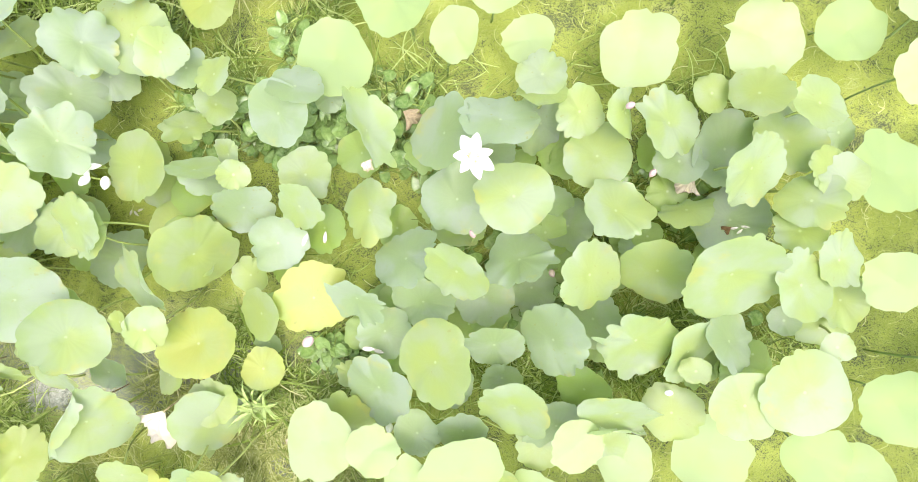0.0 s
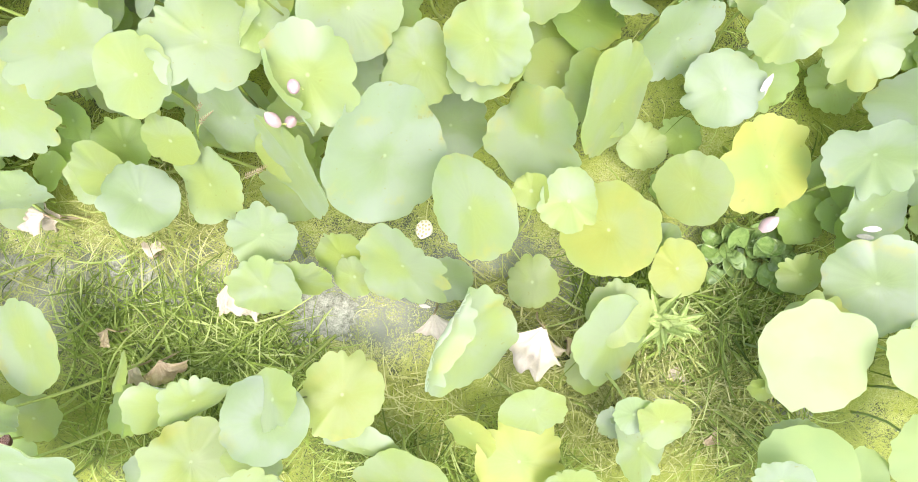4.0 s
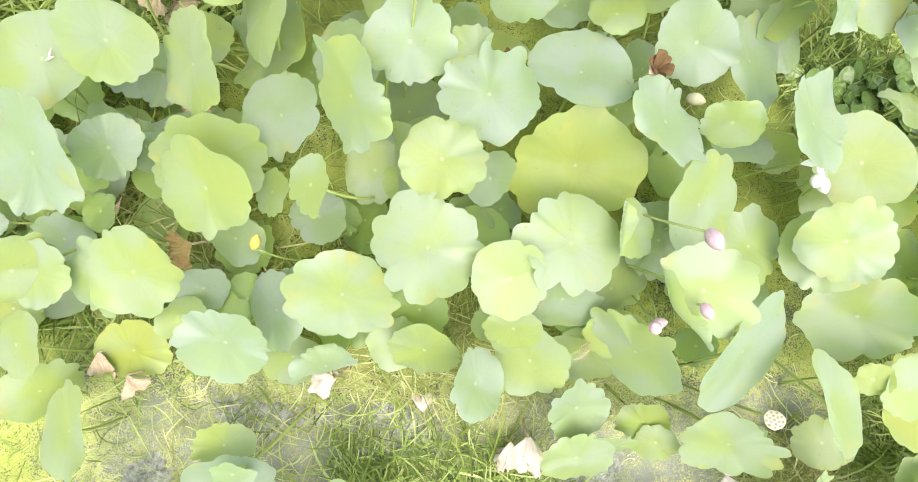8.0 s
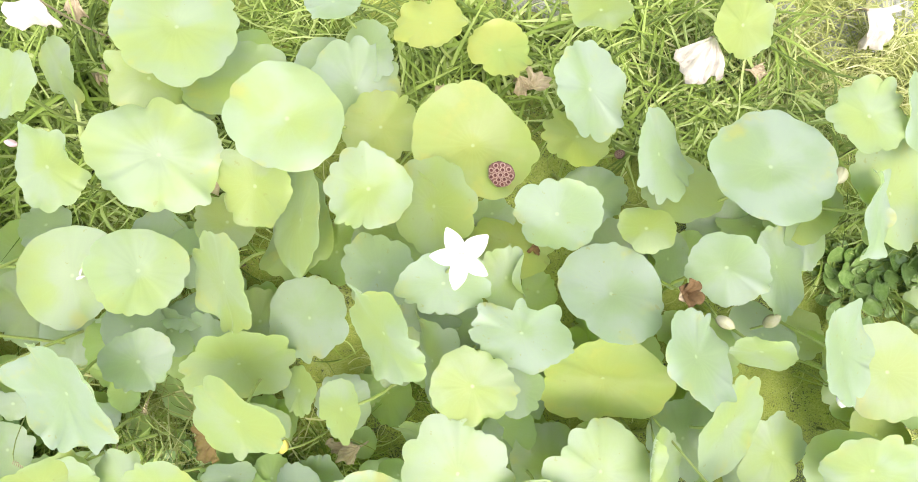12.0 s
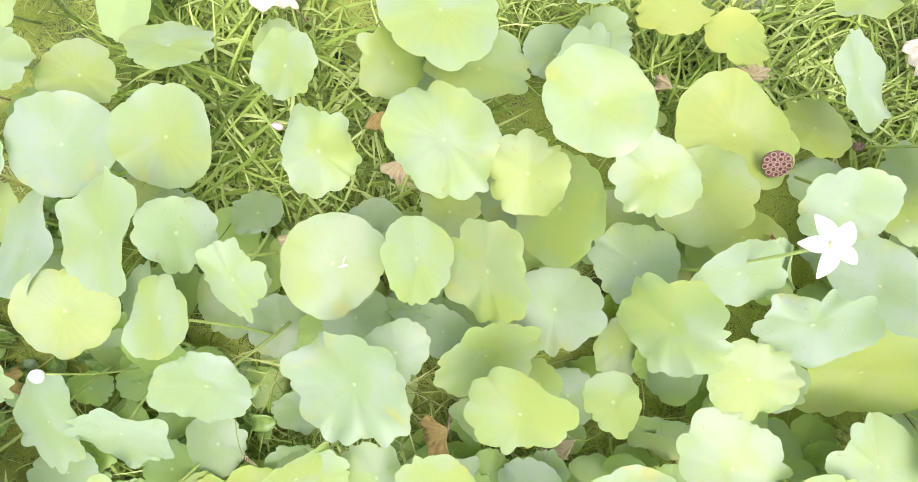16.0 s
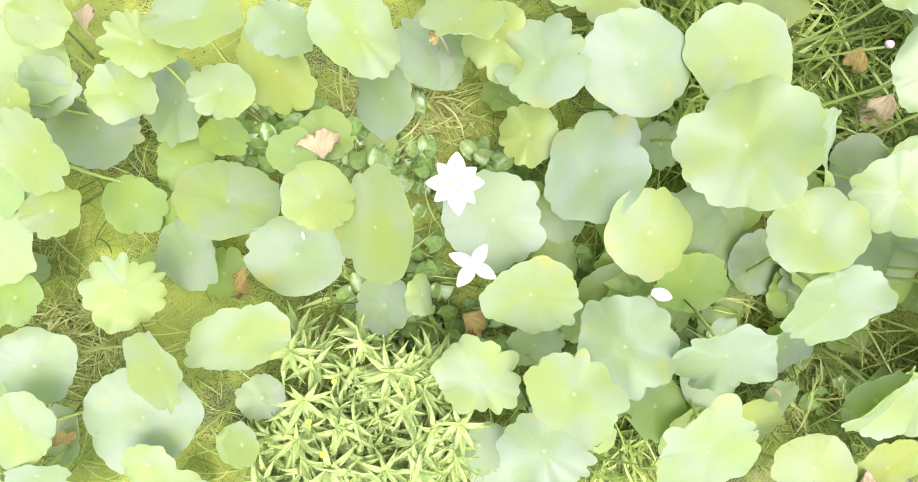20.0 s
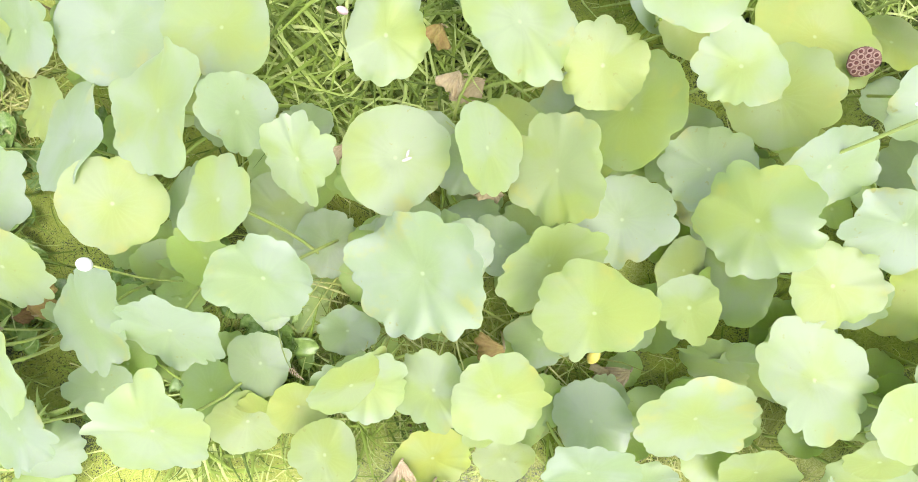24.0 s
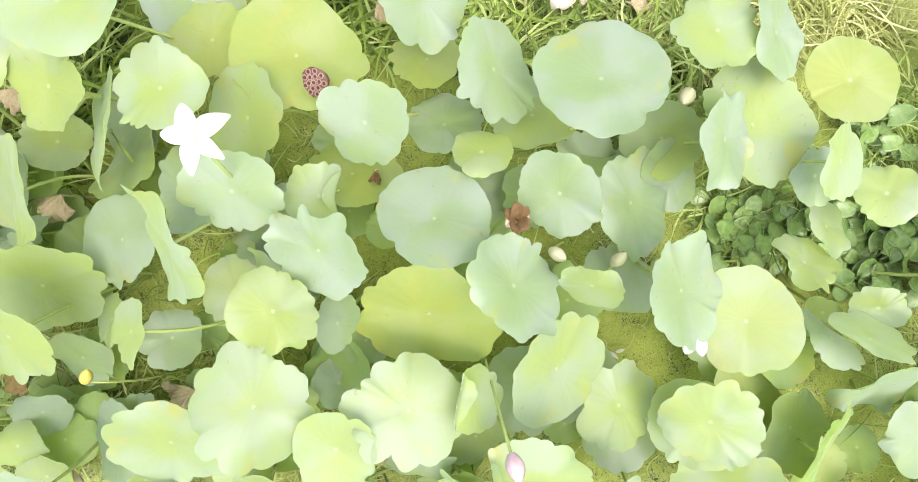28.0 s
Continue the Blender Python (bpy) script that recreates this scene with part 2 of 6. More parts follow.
def duckweed_material():
    """Still water under a patchy skin of duckweed, open here and there."""
    n = Nodes("duckweed", 0.55, 0.3)
    co = n.coord()
    grain = n.voronoi(250.0, co)
    tint = n.voronoi(250.0, co, out=1)
    sep = n.node("SeparateXYZ")
    n.link(tint, sep.inputs[0])
    each = sep.outputs[0]
    green = n.mix(n.span(n.noise(2.2, 5, co, 0.65), 0.38, 0.62), (0.155, 0.190, 0.017), (0.265, 0.298, 0.042))
    green = n.mix(n.math("MULTIPLY", each, 0.55), green, (0.40, 0.42, 0.13))
    place = n.node("SeparateXYZ")
    n.link(co, place.inputs[0])
    along = n.math("MULTIPLY", n.span(place.outputs[0], -2.1, -1.6), n.span(place.outputs[0], 1.8, 1.2))
    strip = n.math("ABSOLUTE", n.math("ADD", place.outputs[1], 0.68))
    pale = n.math("MAXIMUM", n.span(n.noise(1.1, 5, co, 0.7), 0.57, 0.68, 0.0, 0.75), n.math("MULTIPLY", n.span(n.math("ADD", strip, n.math("MULTIPLY", n.noise(4.0, 4, co), 0.5)), 0.62, 0.38), along))
    green = n.mix(n.math("MULTIPLY", pale, n.span(each, 0.2, 0.8, 0.2, 0.9)), green, (0.56, 0.52, 0.29))
    gap = n.math("ADD", n.math("MULTIPLY", n.noise(3.1, 7, co, 0.75), 0.80), n.math("ADD", n.math("MULTIPLY", grain, 0.28), n.math("MULTIPLY", each, 0.16)))
    silt = n.math("MULTIPLY", n.span(n.math("ADD", strip, n.math("MULTIPLY", n.noise(5.0, 4, co), 0.4)), 0.50, 0.30), along)
    open_water = n.span(n.math("ADD", gap, n.math("MULTIPLY", silt, 0.11)), 0.70, 0.73)
    tone = n.mix(open_water, green, n.mix(silt, (0.055, 0.065, 0.035), (0.20, 0.205, 0.175)))
    n.link(n.span(open_water, 0.0, 1.0, 0.6, 0.15), n.p.inputs["Roughness"])
    n.bump(n.math("ADD", n.math("MULTIPLY", grain, -0.6), n.math("MULTIPLY", n.noise(30, 4, co), 0.5)), 0.6, 0.006)
    return n.done(tone)


DUCKWEED = duckweed_material()
# Dark green for added sheets that darken the gaps between grass blades.
GAP_DARK = plain("grass_gap_dark", (0.022, 0.030, 0.010), (0.060, 0.075, 0.024), 30, 0.75, 0.0, 0.9, 0.01, False, 140)
MUD = plain("mud", (0.13, 0.135, 0.10), (0.42, 0.41, 0.35), 40, 0.8, 0.0, 0.8, 0.01, False, 160)


# ---- mesh helpers ----
def mesh_ob(name, verts, faces, mats, parent=None, label="", where=None, slots=None, smooth=True):
    me = bpy.data.meshes.new(name)
    me.from_pydata(verts, [], faces)
    for m in mats if isinstance(mats, (list, tuple)) else [mats]:
        me.materials.append(m)
    if slots is not None:
        me.polygons.foreach_set("material_index", slots)
    n = len(verts) // 2
    rims = [len(f) == 4 and (f[2] == f[1] + n and f[3] == f[0] + n or f[1] == f[0] + n and f[2] == f[3] + n) for f in faces]
    me.polygons.foreach_set("use_smooth", [smooth and not r for r in rims])
    me.update()
    ob = new(name, me)
    if where is not None:
        ob.matrix_basis = where
    if parent is not None:
        ob.parent = parent
    if label:
        tagged(ob, label)
    return ob


def share(name, ob, parent, where):
    """Another piece on the same mesh."""
    c = new(name, ob.data)
    c.parent, c.matrix_basis = parent, where
    return c


def tube(points, radii, sides=6):
    """A closed tube along points."""
    verts, faces = [], []
    pts = [Vector(p) for p in points]
    for i, p in enumerate(pts):
        d = (pts[min(i + 1, len(pts) - 1)] - pts[max(i - 1, 0)]).normalized()
        u = d.orthogonal().normalized() if abs(d.z) < 0.9 else d.cross(Vector((0, 1, 0))).normalized()
        v = d.cross(u)
        for k in range(sides):
            a = 2 * math.pi * k / sides
            verts.append(p + radii[i] * (math.cos(a) * u + math.sin(a) * v))
    for i in range(len(pts) - 1):
        for k in range(sides):
            a, b = i * sides + k, i * sides + (k + 1) % sides
            faces.append((a, b, b + sides, a + sides))
    faces.append(tuple(range(sides))[::-1])
    faces.append(tuple((len(pts) - 1) * sides + k for k in range(sides)))
    return verts, faces


def stalk_path(top, foot, rng, bow=0.05, steps=7):
    """A slightly bowed line from foot to top."""
    top, foot = Vector(top), Vector(foot)
    side = Vector((rng.uniform(-1, 1), rng.uniform(-1, 1), 0)) * bow
    return [foot.lerp(top, k / steps) + side * math.sin(math.pi * k / steps) for k in range(steps + 1)]


def thing(name, x, y, label, category, group="", kind=""):
    e = new(name)
    e.empty_display_size = 0.05
    e.location = (x, y, 0)
    return tagged(e, label, category, group, kind)


# ---- lotus leaves ----
RINGS, SPOKES = 8, 116
GREEN = (LEAF_GREEN, "round pale green lotus leaf with wavy rim")
BLUISH = (LEAF_BLUISH, "bluish green waxy lotus leaf with scalloped rim")
LIME = (LEAF_LIME, "yellowish green lotus leaf with scalloped rim")
OLIVE = (LEAF_OLIVE, "ageing olive green lotus leaf with yellow patches")
DEEP = (LEAF_SHADE_DEEP, "small lotus leaf low over the water, coloured the deep green of shade")
YELLOW = (LEAF_YELLOW, "yellowed withering lotus leaf with brownish rim")
GOLDEN = (LEAF_GOLDEN, "golden green round lotus leaf lying low over water")
leaf_count = 0


def leaf_surface(r, rng, cup, fold, keep, slim, ruffle=1.0, rings=RINGS, spokes=SPOKES):
    """Points of a lotus leaf: a shield round its navel with a wavy, unevenly lobed rim, dished or drooping, and curled over along one side if fold is given."""
    two = 2 * math.pi
    lobes, amp = rng.randint(9, 15), rng.uniform(0.12, 0.21) * (0.36 + 0.64 * ruffle)
    ph = [rng.uniform(0, two) for _ in range(10)]
    notch, deep = rng.uniform(0, two), rng.uniform(0.02, 0.13)
    bend, droop = rng.uniform(-0.07, 0.07), rng.uniform(0.0, 0.16)
    crease, along = rng.uniform(-0.05, 0.10), rng.uniform(0, two)
    widths = [rng.uniform(0.5, 1.6) for _ in range(lobes)]
    proud = [rng.uniform(0.25, 1.25) for _ in range(lobes)]
    wave = [rng.uniform(0.3, 1.0) * (0.085 if k % 2 else -0.06) * (0.2 + 0.8 * ruffle) for k in range(lobes)]
    ends = [two * sum(widths[: k + 1]) / sum(widths) for k in range(lobes)]
    lip = rng.uniform(-0.05, 0.09) * (0.4 + 0.6 * ruffle)
    rim, side_at = [], []
    for k in range(spokes):
        a = two * (k + 0.5) / spokes
        lobe = next(c for c in range(lobes) if a <= ends[c] or c == lobes - 1)
        first = ends[lobe - 1] if lobe else 0.0
        s = min(1.0, max(0.0, (a - first) / (ends[lobe] - first)))
        arch = math.sin(math.pi * s) ** 0.6
        side = 0.30 + 0.70 * (0.5 + 0.5 * math.sin(a + ph[6] + 0.8 * math.sin(2 * a + ph[1])))
        out = amp * side * (proud[lobe] * arch - 0.6)
        out += 0.04 * math.sin(2 * a + ph[2]) + 0.03 * math.sin(3 * a + ph[3]) + 0.02 * ruffle * math.sin(5 * a + ph[4])
        out += (0.010 + 0.024 * ruffle) * (abs(math.sin(8.5 * a + ph[8] + 1.4 * math.sin(2 * a + ph[0]))) ** 0.7 - 0.6) + rng.uniform(-0.002, 0.002)
        for turn, share_of in ((notch, 1.0), (notch + math.pi * 0.96, 0.4)):
            gap = (a - turn + math.pi) % two - math.pi
            out -= deep * share_of * math.exp(-((gap / 0.10) ** 2))
        rim.append((out, wave[lobe] * side * math.sin(math.pi * s)))
        side_at.append(math.sin(2 * a + ph[5]) + 0.6 * math.sin(5 * a + ph[9]))
    verts = []
    for i in range(rings + 1):
        q = (i / rings) ** 0.8
        for k in range(spokes):
            a = two * (k + 0.5) / spokes
            rho = q * (1 + rim[k][0] * q ** 3)
            z = cup * (q ** 2 - 0.25) - 0.06 * math.exp(-((q / 0.13) ** 2))
            z += rim[k][1] * q ** 2.6 + lip * side_at[k] * q ** 9 + 0.030 * ruffle * q ** 3 * math.sin(4 * a + ph[5])
            z += bend * q ** 2 * math.cos(2 * a + ph[7])
            z -= droop * q ** 3 * max(0.0, math.cos(a - ph[9])) ** 2
            z += crease * (math.sqrt((q * math.sin(a - along)) ** 2 + 0.004) - 0.3 * q)
            z += 0.0016 * q * math.cos(21 * a + ph[0])
            verts.append([r * rho * math.cos(a), r * rho * math.sin(a), r * z])
    if slim < 1:
        slim = math.sqrt(slim)
        half = math.sqrt(6 * (1 - slim)) * 1.05
        for p in verts:
            p[1] *= slim
            turn = p[1] / r * half
            s, up = r / half, p[2]
            p[1], p[2] = (s + up) * math.sin(turn), (s + up) * math.cos(turn) - s
    if fold is not None:
        f = radians(fold)
        u, v = (math.cos(f), math.sin(f)), (-math.sin(f), math.cos(f))
        start, curl = r * keep, r * 0.09
        for p in verts:
            s, t = p[0] * u[0] + p[1] * u[1], p[0] * v[0] + p[1] * v[1]
            start_here = start + 0.10 * r * math.sin(3.0 * t / r + ph[0])
            if s > start_here:
                arc = s - start_here
                turn = min(arc / curl, 2.7)
                rest = max(0.0, arc - 2.7 * curl)
                s2 = start_here + curl * math.sin(turn) + rest * math.cos(turn)
                p[2] += curl * (1 - math.cos(turn)) + rest * math.sin(turn)
                p[0], p[1] = s2 * u[0] + t * v[0], s2 * u[1] + t * v[1]
    return verts


def lotus_leaf(x, y, z, r, tilt, across, tone, fold=None, keep=0.3, slim=1.0, ruffle=1.0):
    """A leaf with its navel at (x, y, z), tilted about the level line at the angle across and arched over it if slim; its stalk rises from the water."""
    global leaf_count
    leaf_count += 1
    rng = random.Random(leaf_count * 7 + 3)
    mat, label = tone
    name = "withering_lotus_leaf" if tone in (YELLOW, GOLDEN, OLIVE) else "low_lotus_leaf" if tone == DEEP else "young_lotus_leaf" if r < 0.08 else "lotus_leaf"
    root = thing(name, x, y, label + (", partly curled over" if fold is not None else ""), "lotus leaf", "lotus leaves")
    top = leaf_surface(r, rng, rng.uniform(-0.03, 0.11), None if fold is None else fold - across, keep, slim, ruffle)
    n = len(top)
    low = [(p[0], p[1], p[2] - 0.0009) for p in top]
    faces, slots = [], []
    for i in range(RINGS):
        for k in range(SPOKES):
            a, b = i * SPOKES + k, i * SPOKES + (k + 1) % SPOKES
            if i == 0:
                faces.append((a + SPOKES, b + SPOKES, 0))
                faces.append((n + b + SPOKES, n + a + SPOKES, n))
            else:
                faces.append((a, a + SPOKES, b + SPOKES, b))
                faces.append((n + a, n + b, n + b + SPOKES, n + a + SPOKES))
            slots += [0, 1]
    first = RINGS * SPOKES
    border = top[first:] + low[first:]
    for k in range(SPOKES):
        a, b = 2 * n + k, 2 * n + (k + 1) % SPOKES
        faces.append((a, SPOKES + a, SPOKES + b, b))
        slots.append(0)
    turn = Matrix.Rotation(radians(across), 4, "Z") @ Matrix.Rotation(radians(tilt), 4, "X")
    where = Matrix.Translation((0, 0, z)) @ turn
    mesh_ob("blade", top + low + border, faces, [mat, UNDER], root, "", where, slots)
    spin = rng.uniform(0, 6.28)
    lean = rng.uniform(0.15, 0.45) * z
    foot = (lean * math.cos(spin), lean * math.sin(spin), -0.02)
    hub = where @ Vector((0, 0, -0.10 * r - 0.002))
    pts = stalk_path(hub, foot, rng, 0.10 * z)
    verts, tf = tube(pts, [0.0066 - 0.0020 * k / (len(pts) - 1) for k in range(len(pts))])
    mesh_ob("petiole", verts, tf, STALK, root)
    return root


# ---- ground ----
def flat_sheet(name, size, z, mat, label):
    bm = bmesh.new()
    bmesh.ops.create_grid(bm, x_segments=8, y_segments=8, size=size)
    me = bpy.data.meshes.new(name)
    bm.to_mesh(me)
    bm.free()
    me.materials.append(mat)
    ob = new(name, me)
    ob.location = (-2.5, 0, z)
    return tagged(ob, label, "water", kind="structure")


flat_sheet("water", 1500.0, 0.0, DUCKWEED, "still pond water under yellow-green duckweed with dark gaps")


# The leaves: place of the navel, height, radius, tilt, line of tilt, tone; how wavy the rim is.
lotus_leaf(-6.60, -0.26, 0.46, 0.074, 40, 24, BLUISH)
lotus_leaf(-6.68, -0.22, 0.25, 0.101, 28, 264, BLUISH)
lotus_leaf(-6.62, -0.11, 0.50, 0.103, 4, 60, GREEN)
lotus_leaf(-6.66, 0.04, 0.40, 0.121, 12, 60, BLUISH)
lotus_leaf(-6.80, 0.23, 0.30, 0.092, 8, 264, DEEP)
lotus_leaf(-6.58, 0.50, 0.45, 0.083, 24, 156, LIME)
lotus_leaf(-6.60, 0.66, 0.50, 0.121, 24, 324, LIME, ruffle=1.70)
lotus_leaf(-6.62, 0.79, 0.20, 0.143, 8, 120, BLUISH)
lotus_leaf(-6.70, 0.81, 0.46, 0.079, 20, 276, LIME)
lotus_leaf(-6.68, 0.88, 0.35, 0.092, 12, 12, BLUISH)
lotus_leaf(-6.63, 1.05, 0.45, 0.091, 12, 132, LIME)
lotus_leaf(-6.32, -0.25, 0.40, 0.074, 16, 36, GREEN)
lotus_leaf(-6.07, -0.21, 0.34, 0.072, 28, 252, GREEN)
lotus_leaf(-6.37, -0.13, 0.35, 0.174, 16, 36, BLUISH, ruffle=0.35)
lotus_leaf(-6.04, -0.09, 0.25, 0.078, 4, 36, BLUISH)
lotus_leaf(-6.25, 0.06, 0.50, 0.121, 32, 300, LIME)
lotus_leaf(-6.06, 0.13, 0.40, 0.144, 40, 36, GREEN)
lotus_leaf(-5.65, 0.22, 0.25, 0.103, 28, 264, BLUISH)
lotus_leaf(-5.52, 0.26, 0.28, 0.071, 50, 96, GREEN, slim=0.83)
lotus_leaf(-6.37, 0.27, 0.45, 0.112, 24, 36, GREEN, ruffle=1.70)
lotus_leaf(-6.26, 0.38, 0.30, 0.121, 16, 288, BLUISH)
lotus_leaf(-5.92, 0.38, 0.30, 0.153, 32, 24, BLUISH, ruffle=0.35)
lotus_leaf(-5.66, 0.47, 0.45, 0.165, 36, 288, LIME, ruffle=0.35)
lotus_leaf(-6.12, 0.55, 0.35, 0.151, 40, 144, GREEN, ruffle=0.35)
lotus_leaf(-5.83, 0.56, 0.42, 0.107, 12, 144, LIME, ruffle=0.35)
lotus_leaf(-6.18, 0.76, 0.24, 0.081, 36, 156, DEEP)
lotus_leaf(-6.39, 0.84, 0.45, 0.091, 24, 120, GREEN, ruffle=1.70)
lotus_leaf(-6.34, 0.87, 0.25, 0.133, 20, 288, BLUISH)
lotus_leaf(-6.12, 0.87, 0.42, 0.094, 20, 156, GREEN)
lotus_leaf(-5.67, 0.90, 0.24, 0.133, 40, 288, BLUISH)
lotus_leaf(-5.99, 0.95, 0.33, 0.129, 36, 336, OLIVE)
lotus_leaf(-6.31, 0.97, 0.50, 0.094, 24, 120, LIME, ruffle=1.70)
lotus_leaf(-5.51, 0.99, 0.30, 0.075, 4, 108, BLUISH)
lotus_leaf(-5.71, 1.02, 0.50, 0.135, 28, 108, GREEN)
lotus_leaf(-5.93, 1.03, 0.46, 0.101, 20, 168, BLUISH)
lotus_leaf(-5.51, 1.04, 0.30, 0.130, 16, 120, BLUISH)
lotus_leaf(-6.19, 1.07, 0.45, 0.138, 32, 168, GREEN)
lotus_leaf(-5.50, 1.34, 0.24, 0.095, 12, 132, BLUISH)
lotus_leaf(-4.59, -0.22, 0.20, 0.122, 20, 36, LIME)
lotus_leaf(-5.33, -0.22, 0.30, 0.093, 12, 348, BLUISH)
lotus_leaf(-4.55, -0.19, 0.20, 0.086, 40, 12, OLIVE)
lotus_leaf(-5.15, -0.18, 0.45, 0.132, 20, 312, BLUISH, ruffle=1.70)
lotus_leaf(-4.71, -0.14, 0.55, 0.158, 32, 12, GREEN, ruffle=1.70)
lotus_leaf(-5.05, -0.12, 0.24, 0.109, 28, 24, BLUISH)
lotus_leaf(-4.55, -0.02, 0.22, 0.106, 0, 36, BLUISH)
lotus_leaf(-5.10, 0.03, 0.59, 0.130, 28, 300, GREEN, ruffle=1.70)
lotus_leaf(-5.35, 0.04, 0.46, 0.127, 20, 336, GREEN, ruffle=1.70)
lotus_leaf(-5.15, 0.09, 0.24, 0.100, 36, 348, BLUISH)
lotus_leaf(-4.67, 0.13, 0.56, 0.138, 40, 0, BLUISH, ruffle=1.70)
lotus_leaf(-4.93, 0.14, 0.49, 0.150, 24, 300, BLUISH, ruffle=1.70)
lotus_leaf(-4.51, 0.15, 0.24, 0.059, 24, 48, BLUISH)
lotus_leaf(-5.00, 0.16, 0.20, 0.072, 24, 36, DEEP)
lotus_leaf(-4.83, 0.18, 0.20, 0.077, 24, 36, DEEP)
lotus_leaf(-5.20, 0.28, 0.47, 0.139, 32, 0, GREEN)
lotus_leaf(-4.68, 0.32, 0.36, 0.114, 36, 348, DEEP)
lotus_leaf(-4.87, 0.47, 0.51, 0.136, 12, 60, LIME, ruffle=0.35)
lotus_leaf(-4.51, 0.48, 0.67, 0.114, 24, 252, GREEN)
lotus_leaf(-4.51, 0.48, 0.17, 0.138, 12, 96, GREEN)
lotus_leaf(-4.72, 0.49, 0.38, 0.121, 36, 276, BLUISH)
lotus_leaf(-5.31, 0.50, 0.43, 0.152, 0, 192, BLUISH)
lotus_leaf(-5.07, 0.53, 0.25, 0.096, 24, 84, BLUISH)
lotus_leaf(-5.02, 0.65, 0.47, 0.160, 32, 252, BLUISH)
lotus_leaf(-4.68, 0.70, 0.65, 0.170, 28, 264, GREEN, ruffle=1.70)
lotus_leaf(-5.20, 0.77, 0.35, 0.096, 24, 264, LIME, ruffle=1.70)
lotus_leaf(-4.72, 0.78, 0.20, 0.083, 4, 72, BLUISH)
lotus_leaf(-4.91, 0.96, 0.48, 0.162, 4, 96, BLUISH, ruffle=0.35)
lotus_leaf(-5.18, 0.96, 0.46, 0.128, 28, 300, BLUISH, ruffle=1.70)
lotus_leaf(-4.61, 0.99, 0.47, 0.160, 4, 216, GREEN, ruffle=0.35)
lotus_leaf(-5.31, 1.03, 0.43, 0.106, 28, 324, LIME, ruffle=1.70)
lotus_leaf(-5.42, 1.07, 0.50, 0.124, 36, 180, LIME)
lotus_leaf(-4.96, 1.21, 0.34, 0.121, 16, 144, LIME)
lotus_leaf(-5.17, 1.22, 0.45, 0.131, 36, 144, GREEN, ruffle=1.70)
lotus_leaf(-4.64, 1.29, 0.40, 0.130, 40, 168, GREEN)
lotus_leaf(-3.99, -1.31, 0.28, 0.110, 32, 24, GREEN)
lotus_leaf(-3.66, -1.31, 0.28, 0.159, 40, 48, GREEN)
lotus_leaf(-4.11, -1.25, 0.40, 0.099, 28, 36, BLUISH)
lotus_leaf(-4.02, -1.16, 0.24, 0.080, 40, 72, DEEP)
lotus_leaf(-3.75, -1.14, 0.28, 0.194, 16, 300, GREEN, ruffle=1.70)
lotus_leaf(-3.95, -1.02, 0.46, 0.135, 32, 12, GREEN)
lotus_leaf(-3.52, -0.98, 0.32, 0.094, 12, 48, DEEP)
lotus_leaf(-4.08, -0.95, 0.46, 0.068, 24, 252, YELLOW)
lotus_leaf(-4.13, -0.89, 0.12, 0.080, 40, 36, BLUISH)
lotus_leaf(-4.05, -0.84, 0.45, 0.123, 24, 348, GREEN)
lotus_leaf(-3.58, -0.75, 0.44, 0.170, 28, 180, BLUISH, ruffle=1.70)
lotus_leaf(-3.55, -0.63, 0.46, 0.067, 36, 12, BLUISH)
lotus_leaf(-3.65, -0.60, 0.30, 0.098, 28, 36, LIME)
lotus_leaf(-4.11, -0.52, 0.40, 0.161, 32, 264, LIME)
lotus_leaf(-4.32, -0.44, 0.24, 0.141, 50, 48, LIME, slim=0.80)
lotus_leaf(-3.74, -0.30, 0.24, 0.094, 20, 0, LIME)
lotus_leaf(-3.97, -0.29, 0.28, 0.120, 24, 12, GOLDEN)
lotus_leaf(-4.29, -0.25, 0.38, 0.113, 16, 276, LIME)
lotus_leaf(-3.54, -0.22, 0.54, 0.137, 32, 0, BLUISH, ruffle=1.70)
lotus_leaf(-4.41, -0.15, 0.25, 0.098, 20, 12, OLIVE)
lotus_leaf(-4.30, -0.10, 0.19, 0.098, 36, 48, BLUISH)
lotus_leaf(-3.73, -0.08, 0.28, 0.089, 36, 24, BLUISH)
lotus_leaf(-3.97, -0.03, 0.45, 0.128, 24, 300, GREEN, ruffle=1.70)
lotus_leaf(-3.79, -0.01, 0.57, 0.132, 20, 12, LIME)
lotus_leaf(-4.15, -0.01, 0.48, 0.114, 20, 348, GREEN)
lotus_leaf(-4.19, -0.01, 0.51, 0.124, 44, 36, LIME)
lotus_leaf(-3.64, 0.09, 0.24, 0.105, 28, 348, BLUISH)
lotus_leaf(-4.27, 0.09, 0.20, 0.102, 32, 12, BLUISH)
lotus_leaf(-3.56, 0.22, 0.62, 0.149, 36, 336, LIME)
lotus_leaf(-4.41, 0.28, 0.61, 0.134, 32, 0, BLUISH, ruffle=1.70)
lotus_leaf(-4.00, 0.31, 0.68, 0.172, 28, 312, BLUISH, ruffle=1.70)
lotus_leaf(-3.64, 0.33, 0.42, 0.165, 40, 24, LIME, ruffle=1.70)
lotus_leaf(-3.91, 0.36, 0.50, 0.102, 12, 60, BLUISH)
